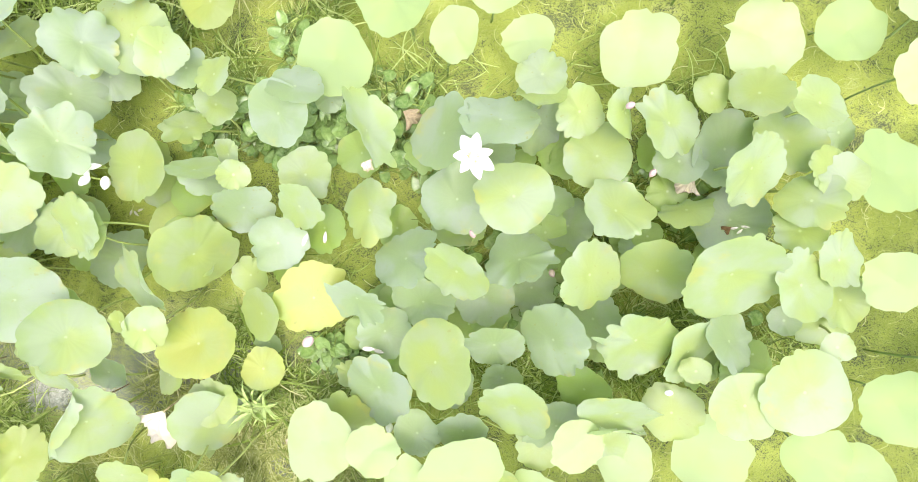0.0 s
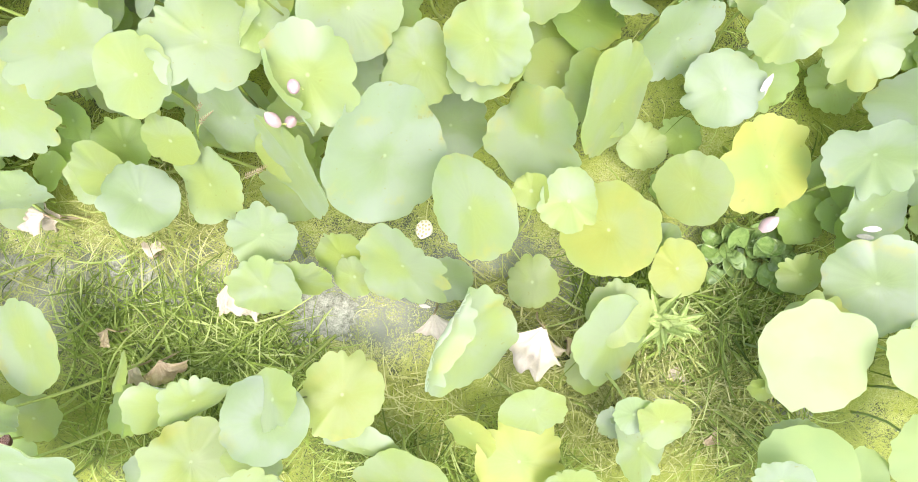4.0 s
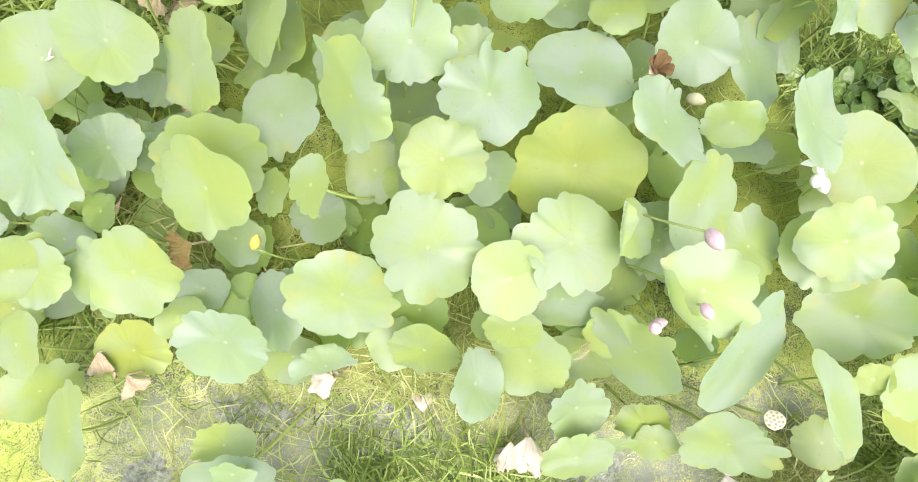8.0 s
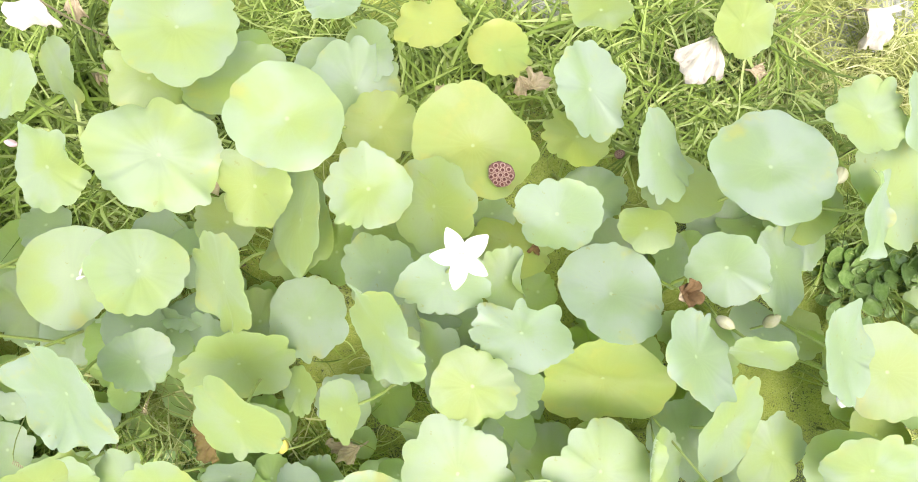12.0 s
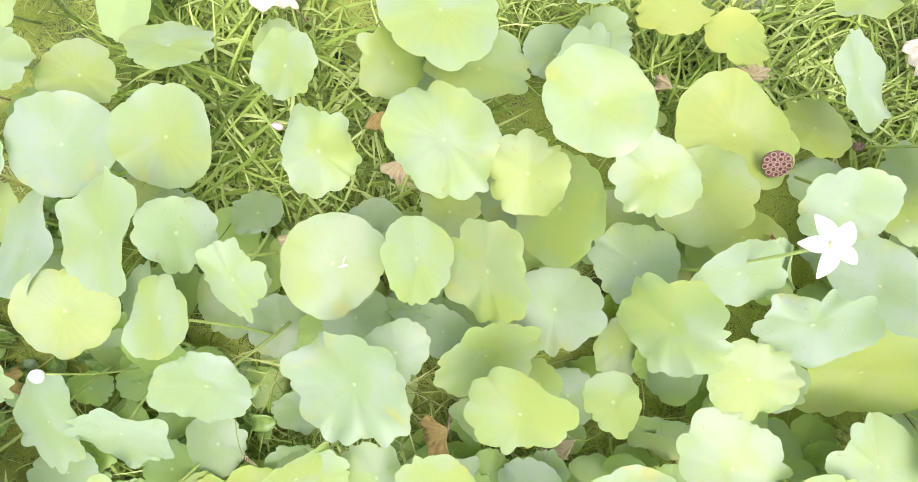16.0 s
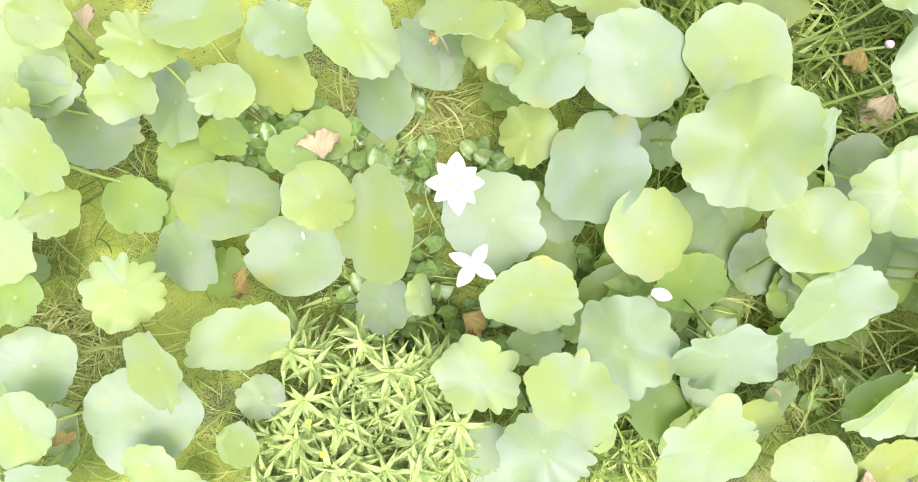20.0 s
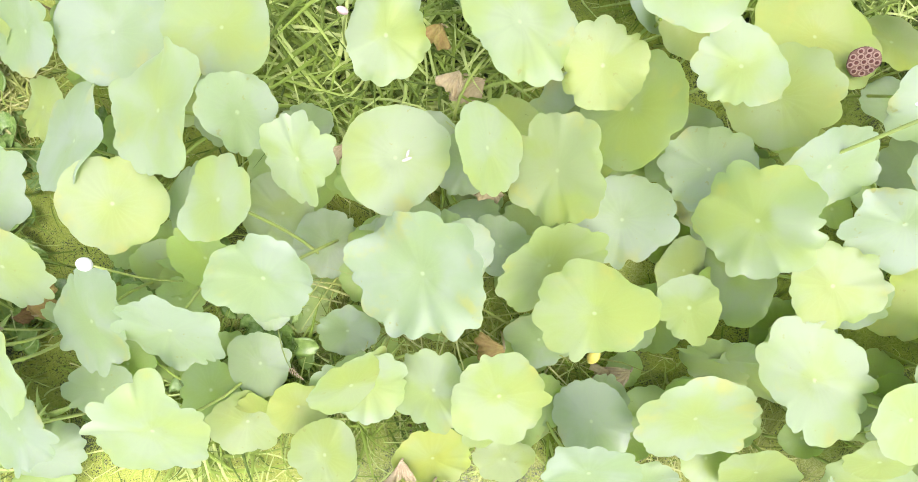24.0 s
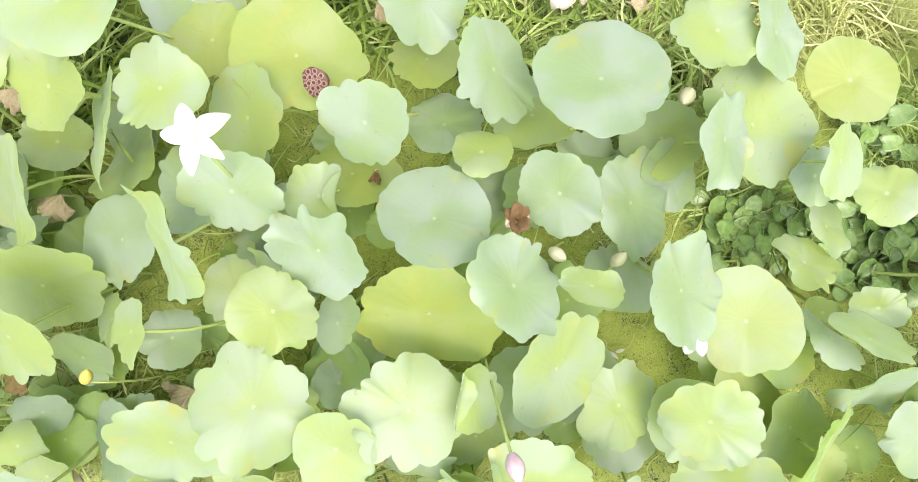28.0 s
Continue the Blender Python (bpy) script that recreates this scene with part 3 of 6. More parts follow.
lotus_leaf(-4.35, 0.38, 0.16, 0.122, 16, 36, BLUISH)
lotus_leaf(-3.78, 0.39, 0.30, 0.102, 28, 312, BLUISH)
lotus_leaf(-3.95, 0.41, 0.25, 0.095, 20, 324, BLUISH)
lotus_leaf(-4.07, 0.43, 0.28, 0.116, 4, 96, BLUISH)
lotus_leaf(-3.88, 0.49, 0.24, 0.105, 48, 192, BLUISH, slim=0.99)
lotus_leaf(-4.31, 0.58, 0.69, 0.109, 32, 312, GREEN, ruffle=1.70)
lotus_leaf(-3.65, 0.60, 0.52, 0.153, 40, 288, LIME, ruffle=1.70)
lotus_leaf(-4.09, 0.62, 0.53, 0.151, 8, 120, GREEN, ruffle=0.35)
lotus_leaf(-3.84, 0.64, 0.61, 0.124, 48, 96, GREEN, ruffle=0.35)
lotus_leaf(-3.90, 0.66, 0.24, 0.109, 24, 276, BLUISH)
lotus_leaf(-4.47, 0.70, 0.65, 0.103, 52, 84, BLUISH)
lotus_leaf(-3.50, 0.77, 0.26, 0.181, 40, 252, LIME)
lotus_leaf(-4.43, 0.78, 0.20, 0.088, 28, 168, BLUISH)
lotus_leaf(-3.76, 0.79, 0.24, 0.103, 20, 108, LIME)
lotus_leaf(-3.55, 0.84, 0.19, 0.134, 20, 288, BLUISH)
lotus_leaf(-3.54, 0.88, 0.56, 0.117, 16, 336, LIME)
lotus_leaf(-4.12, 0.93, 0.59, 0.119, 20, 336, GREEN, ruffle=1.70)
lotus_leaf(-3.77, 0.96, 0.64, 0.162, 24, 108, GREEN)
lotus_leaf(-4.21, 1.16, 0.61, 0.101, 20, 252, GREEN)
lotus_leaf(-3.90, 1.23, 0.24, 0.106, 36, 120, BLUISH)
lotus_leaf(-3.94, 1.24, 0.40, 0.118, 40, 72, LIME, ruffle=1.70)
lotus_leaf(-3.67, 1.24, 0.38, 0.164, 28, 168, GREEN)
lotus_leaf(-4.35, 1.31, 0.24, 0.120, 36, 300, GREEN)
lotus_leaf(-3.79, 1.36, 0.52, 0.182, 16, 144, GREEN, ruffle=0.35)
lotus_leaf(-3.69, 1.42, 0.20, 0.067, 24, 156, DEEP)
lotus_leaf(-3.22, -1.34, 0.30, 0.177, 50, 0, GREEN, slim=0.70)
lotus_leaf(-3.45, -1.24, 0.20, 0.103, 4, 36, DEEP)
lotus_leaf(-2.51, -1.22, 0.32, 0.102, 20, 348, LIME)
lotus_leaf(-2.73, -1.22, 0.30, 0.152, 36, 96, LIME)
lotus_leaf(-3.15, -1.16, 0.49, 0.176, 40, 0, BLUISH, ruffle=1.70)
lotus_leaf(-2.99, -1.07, 0.25, 0.087, 24, 252, DEEP)
lotus_leaf(-3.30, -1.03, 0.46, 0.102, 44, 24, GREEN, ruffle=1.70)
lotus_leaf(-2.72, -1.02, 0.30, 0.117, 50, 36, GREEN, slim=0.70)
lotus_leaf(-2.99, -0.93, 0.28, 0.072, 48, 252, YELLOW, slim=0.83)
lotus_leaf(-3.20, -0.82, 0.40, 0.160, 20, 300, GREEN, ruffle=0.35)
lotus_leaf(-2.81, -0.36, 0.43, 0.112, 44, 96, BLUISH)
lotus_leaf(-3.31, -0.34, 0.30, 0.109, 48, 12, BLUISH, slim=0.74)
lotus_leaf(-2.64, -0.31, 0.35, 0.133, 28, 312, GREEN, ruffle=1.70)
lotus_leaf(-2.98, -0.28, 0.34, 0.123, 40, 348, LIME)
lotus_leaf(-2.70, -0.19, 0.46, 0.087, 40, 348, LIME)
lotus_leaf(-3.48, -0.15, 0.30, 0.132, 32, 276, BLUISH)
lotus_leaf(-2.54, -0.11, 0.39, 0.121, 44, 348, BLUISH)
lotus_leaf(-3.45, -0.10, 0.25, 0.098, 16, 348, BLUISH)
lotus_leaf(-3.22, -0.09, 0.46, 0.163, 32, 0, GREEN)
lotus_leaf(-3.16, -0.08, 0.25, 0.071, 20, 324, DEEP)
lotus_leaf(-2.63, -0.05, 0.24, 0.148, 28, 156, GREEN)
lotus_leaf(-2.72, -0.03, 0.59, 0.112, 12, 12, GREEN)
lotus_leaf(-2.96, -0.01, 0.24, 0.127, 50, 324, GREEN, ruffle=1.70, slim=0.70)
lotus_leaf(-3.05, 0.04, 0.24, 0.121, 44, 336, GREEN, ruffle=1.70)
lotus_leaf(-2.80, 0.05, 0.24, 0.086, 28, 120, BLUISH)
lotus_leaf(-2.95, 0.06, 0.56, 0.157, 12, 168, GREEN, ruffle=1.70)
lotus_leaf(-2.54, 0.07, 0.56, 0.150, 16, 108, GREEN, ruffle=1.70)
lotus_leaf(-2.80, 0.08, 0.24, 0.118, 12, 300, DEEP)
lotus_leaf(-3.22, 0.16, 0.10, 0.127, 32, 276, DEEP)
lotus_leaf(-3.35, 0.17, 0.24, 0.098, 24, 144, BLUISH)
lotus_leaf(-2.72, 0.19, 0.24, 0.081, 32, 108, BLUISH)
lotus_leaf(-3.29, 0.24, 0.55, 0.087, 32, 264, GREEN)
lotus_leaf(-3.47, 0.24, 0.36, 0.077, 32, 252, GREEN)
lotus_leaf(-2.77, 0.27, 0.44, 0.087, 36, 264, BLUISH)
lotus_leaf(-2.51, 0.30, 0.45, 0.197, 40, 348, OLIVE)
lotus_leaf(-2.91, 0.31, 0.56, 0.120, 8, 324, LIME)
lotus_leaf(-3.05, 0.32, 0.28, 0.164, 50, 276, GREEN, slim=0.70)
lotus_leaf(-3.16, 0.33, 0.21, 0.113, 16, 48, GREEN)
lotus_leaf(-3.16, 0.47, 0.63, 0.157, 52, 300, GREEN, ruffle=1.70)
lotus_leaf(-2.78, 0.47, 0.63, 0.140, 40, 336, BLUISH, ruffle=1.70)
lotus_leaf(-3.43, 0.48, 0.40, 0.141, 20, 276, BLUISH)
lotus_leaf(-2.50, 0.58, 0.51, 0.159, 32, 180, BLUISH, ruffle=0.35)
lotus_leaf(-2.99, 0.61, 0.65, 0.120, 36, 12, BLUISH)
lotus_leaf(-2.81, 0.62, 0.52, 0.094, 28, 96, GREEN, fold=0, keep=0.45)
lotus_leaf(-3.20, 0.63, 0.45, 0.125, 24, 276, BLUISH)
lotus_leaf(-2.78, 0.72, 0.28, 0.148, 36, 168, OLIVE)
lotus_leaf(-3.44, 0.79, 0.48, 0.173, 48, 264, LIME, ruffle=0.35)
lotus_leaf(-2.68, 0.80, 0.61, 0.118, 32, 336, BLUISH)
lotus_leaf(-2.84, 0.82, 0.24, 0.081, 44, 0, BLUISH)
lotus_leaf(-3.03, 0.83, 0.50, 0.146, 28, 276, LIME)
lotus_leaf(-3.20, 0.87, 0.62, 0.118, 8, 192, GREEN)
lotus_leaf(-2.50, 0.89, 0.25, 0.117, 24, 180, BLUISH)
lotus_leaf(-2.91, 1.02, 0.47, 0.186, 12, 168, OLIVE, ruffle=0.35)
lotus_leaf(-3.39, 1.04, 0.73, 0.144, 8, 132, GREEN, ruffle=0.35)
lotus_leaf(-2.56, 1.08, 0.30, 0.115, 24, 192, OLIVE)
lotus_leaf(-3.21, 1.10, 0.35, 0.129, 12, 156, OLIVE)
lotus_leaf(-2.56, 1.18, 0.50, 0.142, 28, 96, BLUISH, ruffle=1.70)
lotus_leaf(-3.30, 1.24, 0.30, 0.156, 28, 72, BLUISH)
lotus_leaf(-3.41, 1.33, 0.25, 0.110, 12, 156, BLUISH)
lotus_leaf(-2.82, 1.37, 0.30, 0.110, 20, 168, YELLOW)
lotus_leaf(-3.26, 1.37, 0.28, 0.097, 24, 300, BLUISH)
lotus_leaf(-2.52, 1.44, 0.45, 0.096, 32, 192, LIME)
lotus_leaf(-3.05, 1.44, 0.35, 0.114, 24, 180, YELLOW, ruffle=1.70)
lotus_leaf(-3.34, 1.46, 0.46, 0.087, 32, 168, BLUISH)
lotus_leaf(-2.03, -1.29, 0.28, 0.161, 36, 336, LIME)
lotus_leaf(-2.47, -1.24, 0.46, 0.093, 36, 48, GREEN)
lotus_leaf(-1.65, -1.21, 0.28, 0.151, 4, 204, YELLOW, ruffle=1.70)
lotus_leaf(-2.16, -1.18, 0.29, 0.139, 48, 348, GREEN, slim=0.70)
lotus_leaf(-1.81, -1.12, 0.28, 0.090, 44, 324, YELLOW)
lotus_leaf(-2.41, -1.01, 0.48, 0.127, 32, 120, BLUISH, ruffle=0.35)
lotus_leaf(-2.22, -0.98, 0.33, 0.138, 12, 156, OLIVE)
lotus_leaf(-1.62, -0.98, 0.46, 0.100, 32, 12, LIME)
lotus_leaf(-2.39, -0.95, 0.48, 0.095, 28, 240, GREEN)
lotus_leaf(-1.83, -0.79, 0.40, 0.184, 44, 60, GREEN, fold=161, keep=0.45)
lotus_leaf(-1.60, -0.63, 0.18, 0.093, 24, 264, LIME)
lotus_leaf(-2.38, -0.62, 0.26, 0.114, 60, 0, LIME)
lotus_leaf(-2.20, -0.61, 0.24, 0.075, 24, 324, LIME)
lotus_leaf(-2.02, -0.57, 0.38, 0.154, 44, 336, GREEN, ruffle=1.70)
lotus_leaf(-2.24, -0.54, 0.24, 0.092, 28, 348, LIME)
lotus_leaf(-2.48, -0.47, 0.32, 0.107, 24, 36, BLUISH)
lotus_leaf(-1.80, -0.39, 0.54, 0.155, 44, 108, GREEN, ruffle=0.35)
lotus_leaf(-1.52, -0.37, 0.46, 0.095, 8, 96, GREEN)
lotus_leaf(-1.63, -0.34, 0.46, 0.055, 24, 312, LIME)
lotus_leaf(-2.06, -0.28, 0.24, 0.072, 12, 312, DEEP)
lotus_leaf(-2.33, -0.27, 0.43, 0.163, 60, 312, GREEN)
lotus_leaf(-2.04, -0.25, 0.53, 0.195, 44, 48, BLUISH, ruffle=0.35)
lotus_leaf(-2.37, -0.22, 0.39, 0.099, 32, 336, LIME)
lotus_leaf(-1.61, -0.17, 0.37, 0.159, 44, 312, GREEN, ruffle=1.70)
lotus_leaf(-1.88, -0.08, 0.14, 0.139, 16, 144, BLUISH)
lotus_leaf(-2.22, -0.06, 0.67, 0.139, 16, 348, GREEN, ruffle=1.70, fold=210, keep=0.45)
lotus_leaf(-1.77, 0.04, 0.47, 0.127, 28, 276, GREEN)
lotus_leaf(-1.95, 0.06, 0.38, 0.124, 16, 108, GREEN, ruffle=1.70)
lotus_leaf(-1.52, 0.07, 0.24, 0.118, 8, 132, LIME)
lotus_leaf(-1.76, 0.07, 0.54, 0.127, 24, 324, GREEN)
lotus_leaf(-2.21, 0.08, 0.32, 0.132, 8, 108, BLUISH)
lotus_leaf(-2.38, 0.11, 0.57, 0.090, 36, 96, GREEN, fold=181, keep=0.45)
lotus_leaf(-2.15, 0.18, 0.50, 0.160, 36, 72, GREEN)
lotus_leaf(-1.60, 0.32, 0.39, 0.151, 8, 264, LIME, ruffle=0.35)
lotus_leaf(-2.08, 0.34, 0.20, 0.124, 16, 312, DEEP)
lotus_leaf(-1.77, 0.38, 0.22, 0.071, 32, 324, LIME)
lotus_leaf(-2.08, 0.41, 0.54, 0.088, 56, 336, GREEN)
lotus_leaf(-2.28, 0.41, 0.59, 0.139, 40, 120, BLUISH, ruffle=1.70)
lotus_leaf(-1.84, 0.41, 0.54, 0.146, 36, 96, BLUISH, ruffle=1.70)
lotus_leaf(-1.93, 0.42, 0.28, 0.126, 36, 156, BLUISH)
lotus_leaf(-1.93, 0.65, 0.37, 0.161, 36, 96, BLUISH)
lotus_leaf(-2.17, 0.65, 0.52, 0.119, 32, 324, BLUISH)
lotus_leaf(-2.23, 0.67, 0.24, 0.100, 32, 96, BLUISH)
lotus_leaf(-2.38, 0.77, 0.45, 0.085, 32, 192, LIME)
lotus_leaf(-1.94, 0.79, 0.24, 0.127, 48, 192, GREEN, ruffle=1.70, slim=0.76)
lotus_leaf(-1.74, 0.81, 0.53, 0.136, 44, 84, BLUISH, ruffle=1.70)
lotus_leaf(-1.61, 0.88, 0.42, 0.179, 16, 84, GREEN, ruffle=1.70)
lotus_leaf(-2.23, 0.91, 0.34, 0.135, 32, 180, LIME)
lotus_leaf(-2.09, 0.94, 0.61, 0.174, 20, 192, BLUISH, ruffle=0.35)
lotus_leaf(-2.35, 0.99, 0.49, 0.147, 44, 96, BLUISH, ruffle=1.70)
lotus_leaf(-1.78, 1.09, 0.55, 0.113, 12, 156, GREEN, ruffle=1.70)
lotus_leaf(-1.60, 1.11, 0.50, 0.126, 36, 96, BLUISH)
lotus_leaf(-2.01, 1.45, 0.30, 0.110, 16, 48, LIME)
lotus_leaf(-1.49, -1.27, 0.35, 0.098, 24, 348, GREEN)
lotus_leaf(-0.91, -1.18, 0.46, 0.084, 24, 324, BLUISH)
lotus_leaf(-1.26, -1.16, 0.28, 0.117, 36, 108, GREEN, ruffle=1.70)
lotus_leaf(-0.78, -1.12, 0.30, 0.086, 16, 312, GREEN)
lotus_leaf(-1.31, -1.11, 0.24, 0.053, 32, 324, BLUISH)
lotus_leaf(-1.34, -1.09, 0.24, 0.051, 8, 324, BLUISH)
lotus_leaf(-1.25, -1.01, 0.46, 0.081, 16, 12, LIME)
lotus_leaf(-1.33, -0.99, 0.46, 0.064, 20, 12, BLUISH)
lotus_leaf(-0.85, -0.97, 0.24, 0.049, 28, 0, LIME)
lotus_leaf(-1.41, -0.94, 0.15, 0.078, 36, 252, LIME)
lotus_leaf(-0.73, -0.83, 0.28, 0.170, 12, 24, LIME)
lotus_leaf(-1.35, -0.80, 0.28, 0.159, 36, 60, GREEN)
lotus_leaf(-1.33, -0.72, 0.28, 0.111, 8, 84, LIME)
lotus_leaf(-0.56, -0.62, 0.34, 0.161, 28, 312, BLUISH, ruffle=1.70)
lotus_leaf(-1.12, -0.58, 0.22, 0.100, 8, 96, GOLDEN, ruffle=0.35)
lotus_leaf(-1.37, -0.45, 0.32, 0.163, 16, 144, GOLDEN, ruffle=0.35)
lotus_leaf(-0.54, -0.39, 0.29, 0.125, 24, 36, BLUISH)
lotus_leaf(-1.10, -0.32, 0.29, 0.117, 24, 276, LIME, ruffle=0.35)
lotus_leaf(-0.86, -0.25, 0.28, 0.163, 16, 72, YELLOW)
lotus_leaf(-0.63, -0.24, 0.42, 0.133, 48, 336, BLUISH, ruffle=1.70)
lotus_leaf(-1.36, -0.06, 0.36, 0.185, 57, 60, LIME, ruffle=0.60)
lotus_leaf(-1.40, -0.01, 0.29, 0.139, 24, 72, GREEN, ruffle=1.70)
lotus_leaf(-1.01, -0.01, 0.31, 0.128, 8, 36, BLUISH)
lotus_leaf(-0.85, 0.06, 0.18, 0.117, 16, 276, DEEP)
lotus_leaf(-0.60, 0.13, 0.33, 0.133, 20, 288, GREEN, ruffle=1.70)
lotus_leaf(-1.16, 0.14, 0.32, 0.139, 52, 12, BLUISH, ruffle=1.70)
lotus_leaf(-0.87, 0.14, 0.42, 0.113, 40, 324, GREEN)
lotus_leaf(-1.42, 0.24, 0.24, 0.126, 24, 168, DEEP)
lotus_leaf(-1.13, 0.27, 0.46, 0.065, 36, 60, GREEN)
lotus_leaf(-1.32, 0.28, 0.34, 0.112, 50, 144, BLUISH, slim=0.77)
lotus_leaf(-0.89, 0.29, 0.30, 0.119, 16, 120, GREEN)
lotus_leaf(-1.30, 0.30, 0.46, 0.109, 60, 168, GREEN)
lotus_leaf(-1.29, 0.34, 0.24, 0.054, 36, 324, GREEN)
lotus_leaf(-1.21, 0.37, 0.36, 0.073, 36, 312, GREEN)
lotus_leaf(-0.57, 0.43, 0.50, 0.170, 50, 300, GREEN, ruffle=1.70, slim=0.70)
lotus_leaf(-1.41, 0.50, 0.34, 0.102, 40, 156, LIME, ruffle=1.70)
lotus_leaf(-0.95, 0.52, 0.45, 0.137, 16, 312, BLUISH, ruffle=0.35)
lotus_leaf(-1.31, 0.61, 0.28, 0.091, 32, 120, GREEN)
lotus_leaf(-0.87, 0.63, 0.46, 0.113, 40, 156, BLUISH)
lotus_leaf(-0.79, 0.64, 0.28, 0.082, 12, 300, BLUISH)
lotus_leaf(-1.24, 0.70, 0.42, 0.090, 20, 228, GREEN)
lotus_leaf(-1.40, 0.75, 0.36, 0.089, 16, 84, BLUISH)
lotus_leaf(-1.42, 0.77, 0.50, 0.102, 32, 84, GREEN)
lotus_leaf(-1.30, 1.04, 0.35, 0.131, 4, 252, OLIVE, ruffle=0.35)
lotus_leaf(-0.14, -0.98, 0.34, 0.155, 28, 336, LIME, ruffle=1.70)
lotus_leaf(-0.39, -0.80, 0.35, 0.099, 8, 336, BLUISH)
lotus_leaf(0.19, -0.79, 0.25, 0.136, 28, 0, BLUISH)
lotus_leaf(-0.20, -0.79, 0.34, 0.103, 24, 0, BLUISH)
lotus_leaf(0.41, -0.68, 0.42, 0.157, 44, 0, GREEN, fold=270, keep=0.45)
lotus_leaf(0.01, -0.67, 0.42, 0.151, 40, 336, GREEN)
lotus_leaf(0.30, -0.62, 0.28, 0.123, 32, 312, DEEP)
lotus_leaf(-0.04, -0.59, 0.25, 0.088, 32, 0, BLUISH)
lotus_leaf(-0.29, -0.46, 0.54, 0.162, 24, 264, LIME, ruffle=0.35)
lotus_leaf(-0.07, -0.43, 0.35, 0.122, 40, 0, BLUISH)
lotus_leaf(0.16, -0.39, 0.42, 0.157, 40, 288, BLUISH)
lotus_leaf(0.47, -0.38, 0.48, 0.156, 36, 24, GREEN, ruffle=1.70)
lotus_leaf(0.34, -0.33, 0.25, 0.124, 28, 300, BLUISH)
lotus_leaf(-0.37, -0.26, 0.32, 0.136, 36, 0, BLUISH)
lotus_leaf(-0.12, -0.25, 0.20, 0.130, 20, 12, BLUISH)
lotus_leaf(0.09, -0.21, 0.14, 0.120, 16, 0, BLUISH)
lotus_leaf(0.30, -0.13, 0.47, 0.134, 28, 72, GREEN, ruffle=1.70)
lotus_leaf(-0.21, -0.12, 0.53, 0.131, 40, 324, GREEN)
lotus_leaf(-0.44, -0.07, 0.35, 0.143, 36, 216, BLUISH)
lotus_leaf(0.03, -0.07, 0.40, 0.141, 44, 204, BLUISH, ruffle=1.70)
lotus_leaf(0.25, 0.07, 0.14, 0.123, 24, 192, BLUISH)
lotus_leaf(0.40, 0.12, 0.46, 0.134, 28, 144, GREEN)
lotus_leaf(0.18, 0.17, 0.24, 0.082, 32, 180, BLUISH)
lotus_leaf(0.01, 0.17, 0.52, 0.147, 8, 156, GREEN, ruffle=0.35)
lotus_leaf(-0.22, 0.17, 0.39, 0.150, 8, 288, BLUISH)
lotus_leaf(0.34, 0.34, 0.38, 0.139, 12, 180, GREEN, ruffle=0.35)
lotus_leaf(-0.27, 0.43, 0.45, 0.156, 36, 252, BLUISH)
lotus_leaf(-0.04, 0.47, 0.50, 0.148, 36, 168, BLUISH, ruffle=1.70)
lotus_leaf(0.44, 0.49, 0.45, 0.103, 48, 96, GREEN, slim=0.70)
lotus_leaf(0.13, 0.51, 0.20, 0.132, 28, 60, BLUISH)
lotus_leaf(0.27, 0.51, 0.40, 0.102, 20, 48, GREEN)
lotus_leaf(0.12, 0.58, 0.46, 0.098, 40, 180, LIME)
lotus_leaf(0.64, -0.69, 0.33, 0.123, 4, 336, LIME)
lotus_leaf(0.86, -0.61, 0.48, 0.132, 0, 156, GREEN, ruffle=0.35)
lotus_leaf(1.06, -0.55, 0.50, 0.158, 0, 336, GREEN, ruffle=0.35)
lotus_leaf(0.69, -0.49, 0.46, 0.058, 20, 336, LIME)
lotus_leaf(0.68, -0.43, 0.42, 0.136, 44, 48, GREEN)
lotus_leaf(1.19, -0.39, 0.46, 0.057, 8, 288, GREEN)
lotus_leaf(0.83, -0.38, 0.42, 0.124, 40, 120, BLUISH)
lotus_leaf(1.09, -0.32, 0.28, 0.062, 8, 288, BLUISH)
lotus_leaf(1.33, -0.24, 0.24, 0.119, 8, 96, GREEN)
lotus_leaf(1.05, -0.16, 0.50, 0.127, 20, 96, GREEN)
lotus_leaf(0.79, -0.13, 0.55, 0.193, 40, 12, GREEN)
lotus_leaf(0.57, -0.12, 0.38, 0.141, 36, 324, GREEN)
lotus_leaf(1.20, -0.07, 0.46, 0.104, 20, 96, GREEN)
lotus_leaf(0.54, -0.02, 0.18, 0.078, 32, 204, BLUISH)
lotus_leaf(1.07, 0.04, 0.44, 0.094, 28, 216, GREEN)
lotus_leaf(0.90, 0.09, 0.24, 0.151, 20, 204, BLUISH)
lotus_leaf(0.70, 0.13, 0.32, 0.110, 50, 192, GREEN, ruffle=1.70, slim=0.70)
lotus_leaf(1.10, 0.15, 0.46, 0.114, 28, 228, GREEN)
lotus_leaf(0.87, 0.26, 0.52, 0.147, 40, 48, GREEN, ruffle=1.70)
lotus_leaf(1.16, 0.27, 0.46, 0.079, 16, 84, GREEN)
lotus_leaf(0.67, 0.32, 0.33, 0.098, 4, 204, BLUISH)
lotus_leaf(0.86, 0.37, 0.30, 0.154, 12, 60, BLUISH, ruffle=0.35)
